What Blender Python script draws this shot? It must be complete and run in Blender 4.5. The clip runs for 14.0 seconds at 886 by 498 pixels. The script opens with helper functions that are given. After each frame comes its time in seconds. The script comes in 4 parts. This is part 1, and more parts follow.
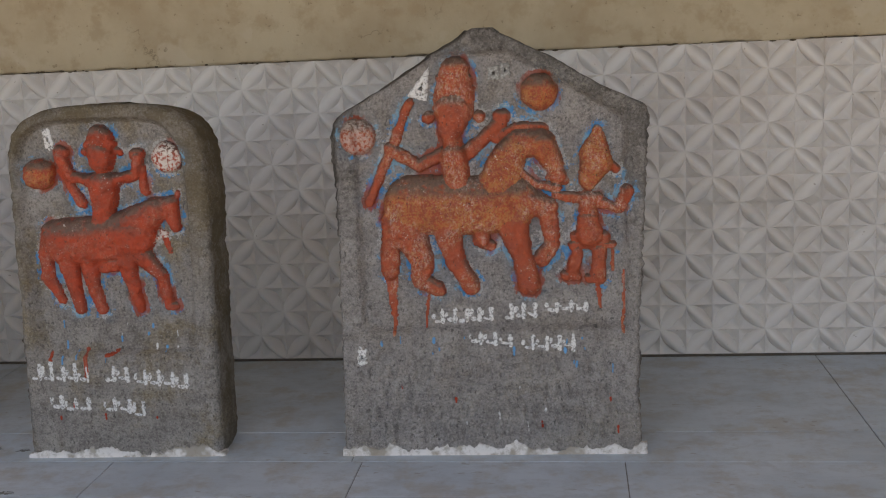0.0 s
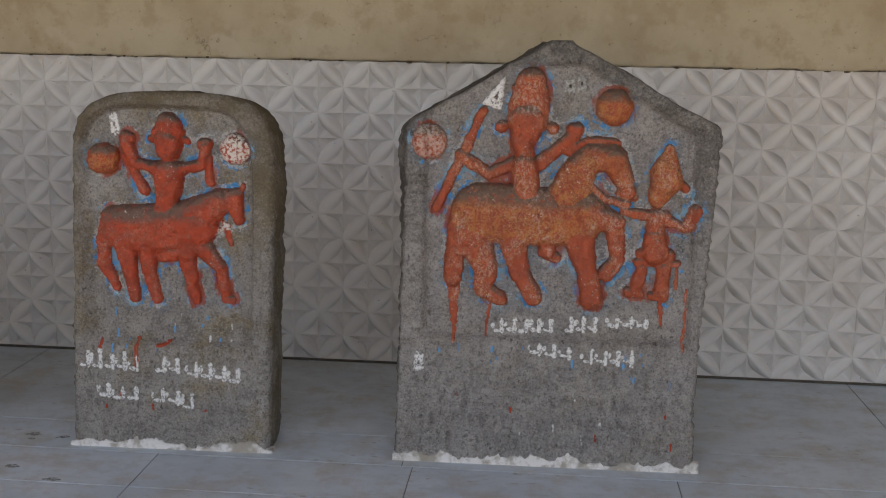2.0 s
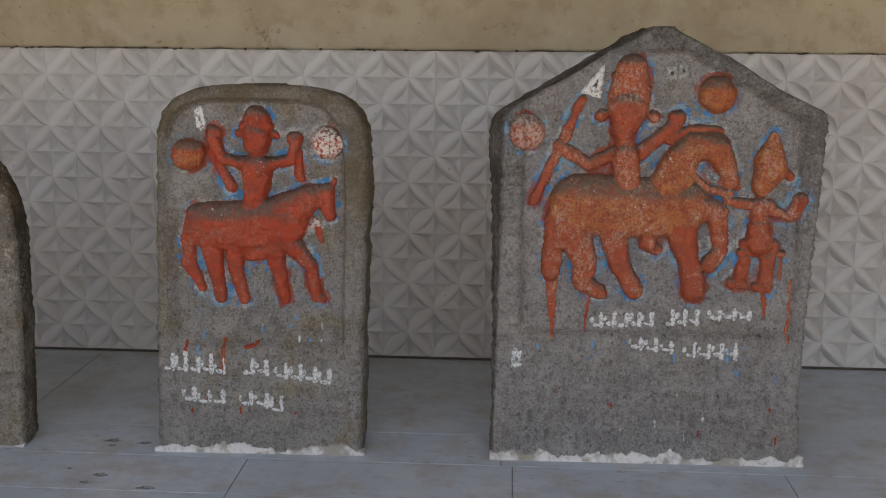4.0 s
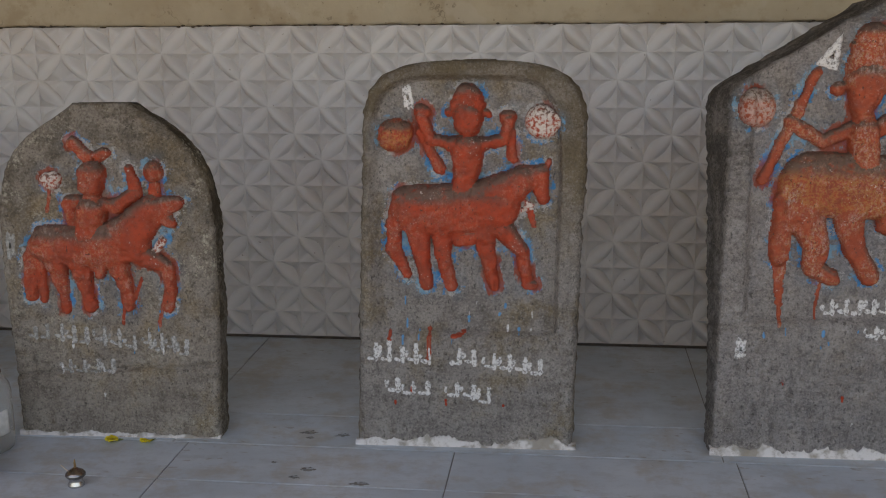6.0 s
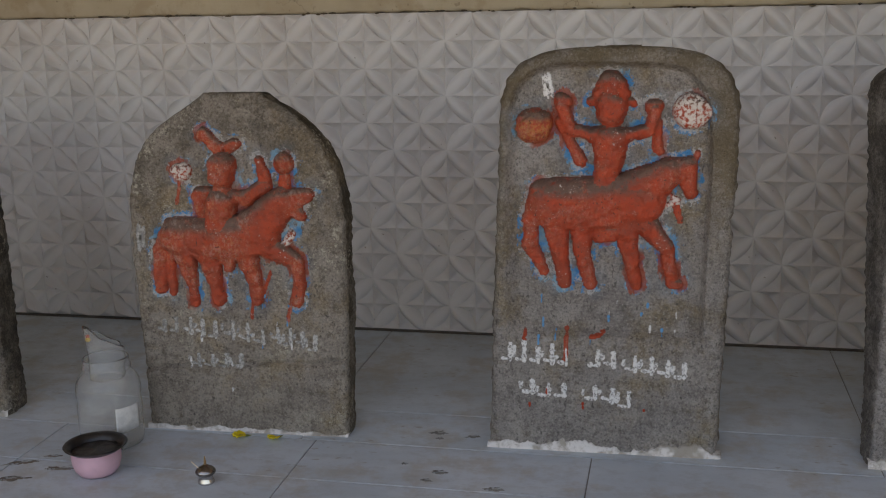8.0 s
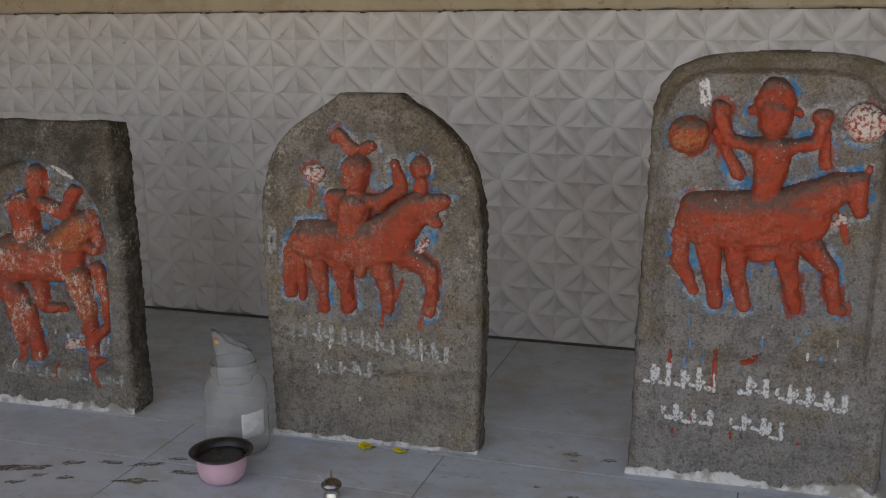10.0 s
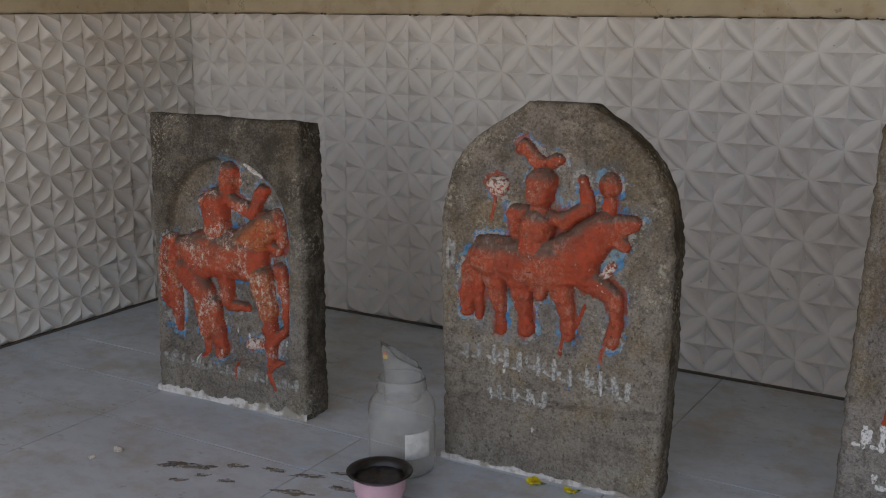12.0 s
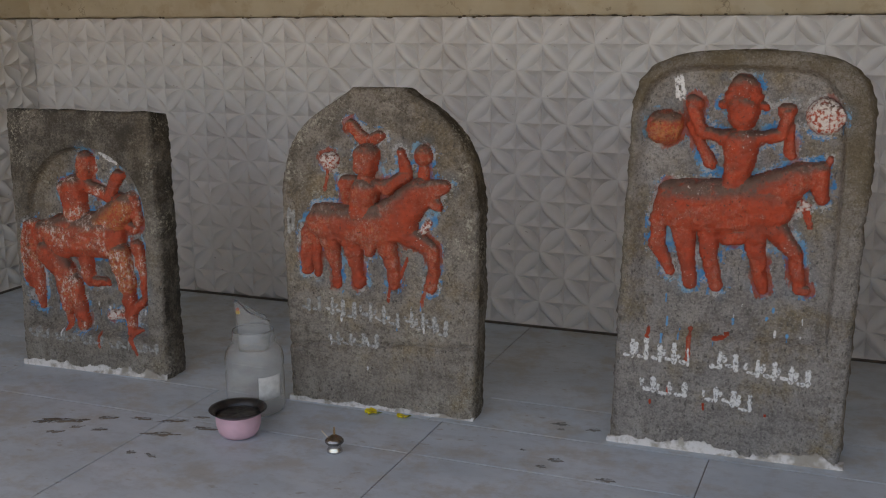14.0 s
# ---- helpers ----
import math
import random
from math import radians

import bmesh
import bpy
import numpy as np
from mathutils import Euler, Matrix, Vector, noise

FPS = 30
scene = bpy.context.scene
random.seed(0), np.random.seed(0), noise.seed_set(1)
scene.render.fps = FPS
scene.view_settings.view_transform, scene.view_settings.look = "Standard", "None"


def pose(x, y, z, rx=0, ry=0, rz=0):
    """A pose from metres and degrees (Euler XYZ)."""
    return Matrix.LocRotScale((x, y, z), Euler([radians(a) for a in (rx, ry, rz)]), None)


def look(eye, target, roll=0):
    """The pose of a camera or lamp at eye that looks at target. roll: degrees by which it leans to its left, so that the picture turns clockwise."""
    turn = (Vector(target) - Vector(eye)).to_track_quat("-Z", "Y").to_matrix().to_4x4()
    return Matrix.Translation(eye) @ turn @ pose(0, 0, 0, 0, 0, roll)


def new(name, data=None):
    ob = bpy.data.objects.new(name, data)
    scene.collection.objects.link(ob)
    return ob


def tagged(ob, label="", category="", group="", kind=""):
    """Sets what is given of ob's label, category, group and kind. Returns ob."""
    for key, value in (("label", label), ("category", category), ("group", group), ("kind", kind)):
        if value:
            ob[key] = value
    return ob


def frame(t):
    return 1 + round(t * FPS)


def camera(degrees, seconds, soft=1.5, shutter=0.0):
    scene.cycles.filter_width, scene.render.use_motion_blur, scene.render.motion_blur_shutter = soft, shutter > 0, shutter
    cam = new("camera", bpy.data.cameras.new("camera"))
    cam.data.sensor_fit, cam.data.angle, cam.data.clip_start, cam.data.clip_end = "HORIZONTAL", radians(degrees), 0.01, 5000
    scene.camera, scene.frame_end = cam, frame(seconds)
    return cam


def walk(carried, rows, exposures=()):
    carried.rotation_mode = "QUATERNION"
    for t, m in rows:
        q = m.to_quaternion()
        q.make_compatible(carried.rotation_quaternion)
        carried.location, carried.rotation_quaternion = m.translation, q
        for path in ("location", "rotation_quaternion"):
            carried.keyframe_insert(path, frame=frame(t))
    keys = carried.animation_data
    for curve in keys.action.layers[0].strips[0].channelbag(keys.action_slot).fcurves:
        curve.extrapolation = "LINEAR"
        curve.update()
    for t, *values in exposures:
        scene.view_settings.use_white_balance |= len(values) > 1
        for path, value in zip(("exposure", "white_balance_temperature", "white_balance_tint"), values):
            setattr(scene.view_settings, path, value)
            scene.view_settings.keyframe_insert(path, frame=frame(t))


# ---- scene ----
cam = camera(44.6, 14.0, soft=1.1)
PATH = [
    (0, (0.274, -0.062, 0.955), (0.034, 1.886, 0.569), -2.7),
    (0.5, (0.268, -0.061, 0.951), (0.045, 1.882, 0.532), -3.4),
    (1, (0.221, -0.085, 0.957), (0.079, 1.873, 0.576), -1.8),
    (1.5, (0.158, -0.114, 0.953), (-0.024, 1.845, 0.596), -0.3),
    (2, (0.046, -0.081, 0.958), (-0.128, 1.876, 0.584), 1.1),
    (2.2, (0.013, -0.067, 0.954), (-0.122, 1.89, 0.562), -0.1),
    (4.3, (-0.297, -0.034, 0.95), (-0.419, 1.924, 0.56), 0.5),
    (4.5, (-0.339, -0.048, 0.95), (-0.468, 1.91, 0.562), 0.5),
    (5, (-0.425, -0.078, 0.945), (-0.551, 1.879, 0.551), 0.2),
    (5.5, (-0.494, -0.038, 0.939), (-0.66, 1.913, 0.528), 0.7),
    (6, (-0.585, 0.059, 0.94), (-0.814, 1.999, 0.509), -0.5),
    (6.5, (-0.651, 0.106, 0.942), (-0.914, 2.039, 0.498), -0.3),
    (7, (-0.686, 0.118, 0.946), (-0.965, 2.047, 0.497), -1.1),
    (7.5, (-0.689, 0.125, 0.942), (-1.025, 2.044, 0.494), -0.9),
    (7.7, (-0.677, 0.132, 0.938), (-1.042, 2.046, 0.488), -1.0),
    (9.8, (-0.745, 0.228, 0.933), (-1.343, 2.084, 0.487), -0.8),
    (10, (-0.761, 0.239, 0.947), (-1.366, 2.089, 0.488), -0.7),
    (10.5, (-0.76, 0.315, 0.952), (-1.537, 2.1, 0.494), -0.9),
    (11, (-0.712, 0.391, 0.941), (-1.656, 2.093, 0.481), 1.0),
    (11.5, (-0.704, 0.413, 0.942), (-1.672, 2.106, 0.498), 0.2),
    (12, (-0.73, 0.428, 0.931), (-1.729, 2.104, 0.49), 0.2),
    (12.5, (-0.729, 0.43, 0.923), (-1.74, 2.099, 0.483), 0.2),
    (13, (-0.706, 0.417, 0.925), (-1.718, 2.08, 0.467), 0.2),
    (13.5, (-0.662, 0.311, 0.931), (-1.552, 2.044, 0.479), 0.9),
    (14, (-0.55, 0.087, 0.917), (-1.277, 1.9, 0.488), -0.4),
]
walk(cam, [(t, look(eye, target, roll)) for t, eye, target, roll in PATH], exposures=[(0.0, 1.13, 7900.0, 14.0), (2.2, 1.11, 7900.0, 14.0), (5.0, 1.01, 7900.0, 14.0), (7.0, 0.94, 7900.0, 14.0), (14.0, 0.94, 7900.0, 14.0)])


# ---- world, sun, exposure ----
SUN_EL, SUN_AZ = 64.0, 195.0
world = bpy.data.worlds.new("world")
scene.world = world
world.use_nodes = True
wn = world.node_tree
sky = wn.nodes.new("ShaderNodeTexSky")
sky.sky_type = "NISHITA"
sky.sun_disc = False
sky.sun_elevation, sky.sun_rotation = radians(SUN_EL), radians(SUN_AZ)
wn.links.new(sky.outputs[0], wn.nodes["Background"].inputs[0])
wn.nodes["Background"].inputs[1].default_value = 0.13
sun = new("sun", bpy.data.lights.new("sun", "SUN"))
sun.data.energy, sun.data.angle, sun.data.color = 3.0, radians(0.5), (1.0, 0.95, 0.87)
away = Vector((math.sin(radians(SUN_AZ)) * math.cos(radians(SUN_EL)), math.cos(radians(SUN_AZ)) * math.cos(radians(SUN_EL)), math.sin(radians(SUN_EL))))
sun.matrix_world = look(away * 20, (0, 0, 0))


# ---- materials ----
class Mat:
    """A node material: small helpers for procedural surfaces."""

    def __init__(self, name, rough=0.7, metal=0.0, spec=0.5):
        self.m = bpy.data.materials.new(name)
        self.m.use_nodes = True
        self.t = self.m.node_tree
        self.b = self.t.nodes["Principled BSDF"]
        self.b.inputs["Roughness"].default_value = rough
        self.b.inputs["Metallic"].default_value = metal
        self.b.inputs["Specular IOR Level"].default_value = spec
        self.co = self.t.nodes.new("ShaderNodeTexCoord").outputs["Object"]

    def node(self, kind):
        return self.t.nodes.new(kind)

    def put(self, value, socket):
        if hasattr(value, "is_output"):
            self.t.links.new(value, socket)
        else:
            socket.default_value = (*value, 1.0) if isinstance(value, tuple) and len(value) == 3 and socket.type == "RGBA" else value

    def noise(self, scale, detail=4.0, rough=0.55, co=None):
        n = self.node("ShaderNodeTexNoise")
        self.put(co or self.co, n.inputs["Vector"])
        n.inputs["Scale"].default_value, n.inputs["Detail"].default_value, n.inputs["Roughness"].default_value = scale, detail, rough
        return n.outputs["Fac"]

    def stretch(self, x, y, z, co=None):
        n = self.node("ShaderNodeMapping")
        self.put(co or self.co, n.inputs["Vector"])
        n.inputs["Scale"].default_value = (x, y, z)
        return n.outputs[0]

    def ramp(self, fac, low, high, a=0.0, b=1.0):
        n = self.node("ShaderNodeMapRange")
        n.interpolation_type = "SMOOTHSTEP"
        self.put(fac, n.inputs["Value"])
        for key, v in (("From Min", low), ("From Max", high), ("To Min", a), ("To Max", b)):
            n.inputs[key].default_value = v
        return n.outputs[0]

    def calc(self, op, a, b=0.0):
        n = self.node("ShaderNodeMath")
        n.operation = op
        self.put(a, n.inputs[0])
        self.put(b, n.inputs[1])
        return n.outputs[0]

    def mix(self, fac, a, b):
        n = self.node("ShaderNodeMix")
        n.data_type = "RGBA"
        self.put(fac, n.inputs[0])
        self.put(a, n.inputs[6])
        self.put(b, n.inputs[7])
        return n.outputs[2]

    def attr(self, name):
        n = self.node("ShaderNodeAttribute")
        n.attribute_name = name
        return n.outputs["Fac"]

    def random(self):
        return self.node("ShaderNodeObjectInfo").outputs["Random"]

    def place(self):
        return self.node("ShaderNodeNewGeometry").outputs["Position"]

    def done(self, color=None, rough=None, bumps=()):
        if color is not None:
            self.put(color, self.b.inputs["Base Color"])
        if rough is not None:
            self.put(rough, self.b.inputs["Roughness"])
        last = None
        for height, strength, dist in bumps:
            n = self.node("ShaderNodeBump")
            n.inputs["Strength"].default_value, n.inputs["Distance"].default_value = strength, dist
            self.put(height, n.inputs["Height"])
            if last is not None:
                self.t.links.new(last, n.inputs["Normal"])
            last = n.outputs[0]
        if last is not None:
            self.t.links.new(last, self.b.inputs["Normal"])
        return self.m


def stone_material(name, dark, light, brown, brown_amount, lichen, frame, frame_amount):
    """Weathered grey basalt: fine grain, broad blotches, brown stains, pale lichen, flaked blue and white paint near the carving."""
    m = Mat(name, 0.9, spec=0.2)
    grain = m.noise(190, 4, 0.75)
    mid = m.noise(55, 6, 0.7)
    soft = m.noise(15, 5, 0.65)
    broad = m.noise(5.5, 4, 0.6)
    col = m.mix(m.ramp(soft, 0.30, 0.70), dark, light)
    col = m.mix(m.calc("MULTIPLY", m.ramp(broad, 0.42, 0.62), 0.35), col, tuple(0.86 * c for c in light))
    stain = m.ramp(m.calc("ADD", m.noise(4.2, 5, 0.7), m.calc("MULTIPLY", mid, 0.25)), 0.59, 0.76)
    col = m.mix(m.calc("MULTIPLY", stain, brown_amount), col, brown)
    col = m.mix(m.calc("MULTIPLY", m.ramp(mid, 0.47, 0.66), 0.7), col, tuple(0.6 * c for c in dark))
    col = m.mix(m.calc("MULTIPLY", m.ramp(grain, 0.52, 0.66), 0.55), col, tuple(1.25 * c for c in light))
    col = m.mix(m.calc("MULTIPLY", m.ramp(grain, 0.48, 0.34), 0.7), col, tuple(0.5 * c for c in dark))
    pit = m.calc("MULTIPLY", m.ramp(m.noise(120, 3, 0.6, m.stretch(1.15, 1, 0.8)), 0.58, 0.66), m.ramp(m.noise(22, 3), 0.40, 0.56))
    col = m.mix(m.calc("MULTIPLY", pit, 0.7), col, tuple(0.3 * c for c in dark))
    # the frame tone covers the raised rim, the sides and the top
    frame_share = m.calc("MULTIPLY", m.attr("frame_mask"), m.ramp(m.calc("ADD", soft, m.calc("MULTIPLY", grain, 0.5)), 0.60, 0.92, frame_amount, 0.45 * frame_amount))
    col = m.mix(frame_share, col, frame)
    pale = m.calc("MULTIPLY", m.ramp(m.noise(115, 5, 0.8), 0.52, 0.60), m.ramp(m.noise(6.5, 4, 0.65), 0.49, 0.60))
    col = m.mix(m.calc("MULTIPLY", pale, lichen), col, (0.50, 0.46, 0.37))
    near = m.attr("near_carving")
    flakes = m.noise(75, 5, 0.75, m.stretch(1.2, 1, 0.7))
    wash = m.calc("MULTIPLY", m.ramp(near, 0.0, 0.8), m.ramp(m.noise(24, 4), 0.38, 0.62))
    col = m.mix(m.calc("MULTIPLY", wash, 0.28), col, (0.18, 0.25, 0.32))
    blue = m.calc("MULTIPLY", m.ramp(m.calc("ADD", m.calc("MULTIPLY", near, 0.75), m.calc("MULTIPLY", flakes, 1.1)), 1.04, 1.12), m.ramp(m.noise(19, 4, 0.7), 0.49, 0.56))
    col = m.mix(m.calc("MULTIPLY", blue, 0.9), col, m.mix(m.ramp(m.noise(24, 3), 0.42, 0.6), (0.05, 0.30, 0.64), (0.24, 0.46, 0.62)))
    white = m.calc("MULTIPLY", m.ramp(m.calc("ADD", m.calc("MULTIPLY", near, 0.6), m.calc("MULTIPLY", m.noise(150, 4, 0.8), 1.1)), 1.0, 1.08), m.ramp(m.noise(17, 4, 0.7), 0.49, 0.57))
    col = m.mix(m.calc("MULTIPLY", white, 0.8), col, (0.60, 0.59, 0.58))
    rust = m.calc("MULTIPLY", m.ramp(m.calc("ADD", near, m.calc("MULTIPLY", m.noise(80, 4, 0.75, m.stretch(1, 1, 0.4)), 0.9)), 1.16, 1.28), m.ramp(m.noise(11, 2, 0.5, m.stretch(1, 1, 0.6)), 0.50, 0.60))
    col = m.mix(m.calc("MULTIPLY", rust, 0.8), col, (0.42, 0.075, 0.03))
    return m.done(col, m.ramp(mid, 0.3, 0.7, 0.8, 0.97), ((broad, 0.3, 0.02), (soft, 0.5, 0.014), (mid, 1.0, 0.012), (grain, 1.0, 0.004)))


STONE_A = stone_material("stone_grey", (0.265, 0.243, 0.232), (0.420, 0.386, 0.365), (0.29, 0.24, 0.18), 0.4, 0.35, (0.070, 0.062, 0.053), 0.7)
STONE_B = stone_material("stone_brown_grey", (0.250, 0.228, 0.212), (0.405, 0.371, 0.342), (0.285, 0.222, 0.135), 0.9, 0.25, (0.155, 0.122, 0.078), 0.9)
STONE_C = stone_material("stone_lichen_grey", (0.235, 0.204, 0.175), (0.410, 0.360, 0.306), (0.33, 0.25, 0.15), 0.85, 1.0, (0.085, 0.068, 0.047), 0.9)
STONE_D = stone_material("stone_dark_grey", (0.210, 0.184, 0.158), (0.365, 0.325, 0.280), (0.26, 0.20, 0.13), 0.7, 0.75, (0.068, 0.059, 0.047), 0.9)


def vermilion_material(name, red, ochre_all, scuffs=0.35):
    """Thick oily vermilion paint, worn to ochre and to the stone in spots."""
    m = Mat(name, 0.55, spec=0.35)
    mid, fine, broad = m.noise(45, 5, 0.65), m.noise(210, 3, 0.7), m.noise(9, 3)
    col = m.mix(m.ramp(mid, 0.3, 0.7), tuple(0.7 * c for c in red), red)
    col = m.mix(m.calc("MULTIPLY", m.ramp(m.noise(26, 6, 0.75), 0.46, 0.62), 0.7), col, (0.27, 0.06, 0.035))
    worn = m.calc("MULTIPLY", m.ramp(fine, 0.48, 0.62), m.ramp(broad, 0.42, 0.62))
    col = m.mix(m.calc("MULTIPLY", worn, ochre_all), col, (0.46, 0.25, 0.12))
    och = m.calc("MULTIPLY", m.attr("ochre"), m.ramp(m.calc("ADD", fine, m.calc("MULTIPLY", mid, 0.6)), 0.70, 0.92))
    col = m.mix(m.calc("MULTIPLY", och, 0.5), col, (0.44, 0.23, 0.07))
    # the upper half of each limb turns dark grey-brown
    top = m.attr("crown")
    dark_crown = m.calc("MULTIPLY", m.ramp(top, 0.12, 0.6), m.ramp(mid, 0.28, 0.5))
    col = m.mix(m.calc("MULTIPLY", dark_crown, 0.9), col, (0.115, 0.085, 0.066))
    pink = m.calc("MULTIPLY", m.ramp(m.noise(110, 5, 0.8), 0.52, 0.62), m.ramp(m.noise(10, 3), 0.47, 0.6))
    col = m.mix(m.calc("MULTIPLY", pink, 0.22), col, (0.60, 0.30, 0.22))
    white = m.calc("MULTIPLY", m.attr("white"), m.ramp(m.noise(130, 3, 0.7), 0.42, 0.54))
    col = m.mix(white, col, (0.62, 0.55, 0.50))
    specks = m.calc("MULTIPLY", m.ramp(m.noise(190, 2, 0.6), 0.63, 0.70), m.ramp(m.noise(13, 3), 0.50, 0.62))
    col = m.mix(m.calc("MULTIPLY", specks, 0.8), col, (0.6, 0.5, 0.45))
    scuff = m.calc("MULTIPLY", m.ramp(m.noise(120, 5, 0.85, m.stretch(1, 1, 0.6)), 0.51, 0.58), m.ramp(m.noise(9, 4, 0.65), 0.48, 0.58))
    col = m.mix(m.calc("MULTIPLY", scuff, scuffs), col, (0.62, 0.50, 0.45))
    holes = m.calc("MULTIPLY", m.ramp(m.noise(150, 2, 0.6, m.stretch(1.1, 1.0, 0.9)), 0.36, 0.29), 0.75)
    col = m.mix(holes, col, (0.05, 0.035, 0.03))
    return m.done(col, m.ramp(mid, 0.3, 0.7, 0.45, 0.75), ((mid, 0.9, 0.008), (fine, 0.7, 0.0025)))


RED_A = vermilion_material("vermilion_ochre", (0.43, 0.082, 0.035), 0.7)
RED_B = vermilion_material("vermilion_deep", (0.46, 0.062, 0.025), 0.2, 0.1)
RED_C = vermilion_material("vermilion_dusty", (0.44, 0.066, 0.028), 0.4, 0.2)
RED_D = vermilion_material("vermilion_worn", (0.50, 0.078, 0.035), 0.85, 1.0)


def chalk_material(name, tone, low, high):
    m = Mat(name, 0.9, spec=0.2)
    col = m.mix(m.ramp(m.noise(160, 4, 0.7), low, high), (0.22, 0.21, 0.20), tone)
    return m.done(col, None, ((m.noise(220, 3), 0.5, 0.001),))


CHALK = chalk_material("white_paint", (0.66, 0.65, 0.64), 0.38, 0.52)
CHALK_WORN = chalk_material("worn_white_paint", (0.46, 0.45, 0.43), 0.40, 0.58)
CHALK_FAINT = chalk_material("faded_white_paint", (0.36, 0.36, 0.34), 0.45, 0.58)
SKYBLUE = chalk_material("blue_paint", (0.12, 0.30, 0.52), 0.30, 0.40)
DRIP = chalk_material("red_drip_paint", (0.40, 0.06, 0.03), 0.28, 0.36)


def mortar_material():
    m = Mat("white_mortar", 0.95, spec=0.2)
    dirt = m.noise(34, 6, 0.75)
    col = m.mix(m.ramp(dirt, 0.46, 0.64), (0.70, 0.665, 0.64), (0.40, 0.36, 0.31))
    col = m.mix(m.calc("MULTIPLY", m.ramp(m.noise(9, 4, 0.7), 0.48, 0.60), 0.85), col, (0.30, 0.26, 0.21))
    return m.done(col, None, ((m.noise(70, 5, 0.7), 0.5, 0.004),))


MORTAR = mortar_material()


def tile_material():
    m = Mat("white_ceramic", 0.42, spec=0.4)
    p = m.place()
    dirt = m.noise(3.2, 4, 0.6, p)
    col = m.mix(m.ramp(dirt, 0.4, 0.68), (0.70, 0.665, 0.635), (0.63, 0.58, 0.54))
    col = m.mix(m.calc("MULTIPLY", m.random(), 0.25), col, (0.58, 0.55, 0.54))
    specks = m.ramp(m.noise(85, 1, 0.3, p), 0.79, 0.81)
    col = m.mix(m.calc("MULTIPLY", specks, 0.7), col, (0.30, 0.24, 0.19))
    return m.done(col, m.ramp(dirt, 0.3, 0.7, 0.36, 0.55), ((m.noise(26, 3, 0.5, p), 0.12, 0.004),))


TILE = tile_material()


def simple(name, color, rough=0.7, metal=0.0, scale=40.0, vary=0.2, bump=0.2, spec=0.5):
    m = Mat(name, rough, metal, spec)
    n = m.noise(scale, 4, 0.6)
    col = m.mix(m.ramp(n, 0.3, 0.7), tuple((1 - vary) * c for c in color), tuple(min(1.0, (1 + vary) * c) for c in color))
    return m.done(col, None, ((n, bump, 0.003),))


GROUT = simple("dirty_grout", (0.40, 0.36, 0.32), 0.95)
FLOOR_GROUT = simple("floor_grout", (0.24, 0.235, 0.225), 0.95)


def plaster_material():
    m = Mat("cream_plaster", 0.9, spec=0.2)
    broad, mid = m.noise(2.2, 5, 0.65), m.noise(14, 5, 0.65)
    col = m.mix(m.ramp(broad, 0.38, 0.66), (0.52, 0.44, 0.315), (0.43, 0.345, 0.235))
    col = m.mix(m.calc("MULTIPLY", m.ramp(mid, 0.48, 0.66), 0.6), col, (0.39, 0.295, 0.19))
    patch = m.calc("MULTIPLY", m.ramp(m.noise(5.0, 3), 0.60, 0.64), 0.4)
    col = m.mix(patch, col, (0.56, 0.49, 0.385))
    line = m.ramp(m.calc("ABSOLUTE", m.calc("SUBTRACT", m.noise(3.0, 6, 0.6), 0.5)), 0.0, 0.006, 0.6, 0.0)
    line = m.calc("MULTIPLY", line, m.ramp(m.noise(4.5, 2), 0.56, 0.66))
    col = m.mix(line, col, (0.16, 0.12, 0.08))
    specks = m.ramp(m.noise(70, 2, 0.5), 0.69, 0.74)
    col = m.mix(m.calc("MULTIPLY", specks, 0.5), col, (0.2, 0.15, 0.1))
    return m.done(col, None, ((broad, 0.3, 0.02), (mid, 0.3, 0.006), (m.noise(130, 3), 0.35, 0.002)))


PLASTER = plaster_material()


def floor_material():
    """Blue-grey polished marble slabs with veins, dust and dried brown stains."""
    m = Mat("grey_marble", 0.4, spec=0.4)
    p = m.place()
    broad = m.noise(3.5, 5, 0.6, m.stretch(1, 1.8, 1, p))
    vein = m.noise(6.0, 6, 0.65, m.stretch(0.7, 2.6, 1, p))
    col = m.mix(m.ramp(broad, 0.35, 0.68), (0.43, 0.50, 0.56), (0.54, 0.605, 0.665))
    col = m.mix(m.calc("MULTIPLY", m.ramp(vein, 0.5, 0.72), 0.5), col, (0.56, 0.61, 0.64))
    col = m.mix(m.calc("MULTIPLY", m.random(), 0.35), col, (0.46, 0.51, 0.545))
    dust = m.noise(7.5, 5, 0.7, p)
    col = m.mix(m.calc("MULTIPLY", m.ramp(dust, 0.47, 0.66), 0.6), col, (0.42, 0.385, 0.33))
    film = m.calc("MULTIPLY", m.ramp(m.noise(17, 6, 0.75, m.stretch(1, 1.5, 1, p)), 0.46, 0.64), 0.35)
    col = m.mix(film, col, (0.33, 0.34, 0.345))
    spots = m.calc("MULTIPLY", m.ramp(m.noise(42, 2, 0.5, m.stretch(0.7, 1.3, 1, p)), 0.64, 0.70), m.ramp(m.noise(4.3, 2, 0.5, p), 0.48, 0.6))
    col = m.mix(m.calc("MULTIPLY", spots, 0.5), col, (0.24, 0.20, 0.15))
    return m.done(col, m.ramp(dust, 0.3, 0.7, 0.28, 0.6), ((m.noise(20, 4, 0.6, p), 0.08, 0.004),))


MARBLE = floor_material()


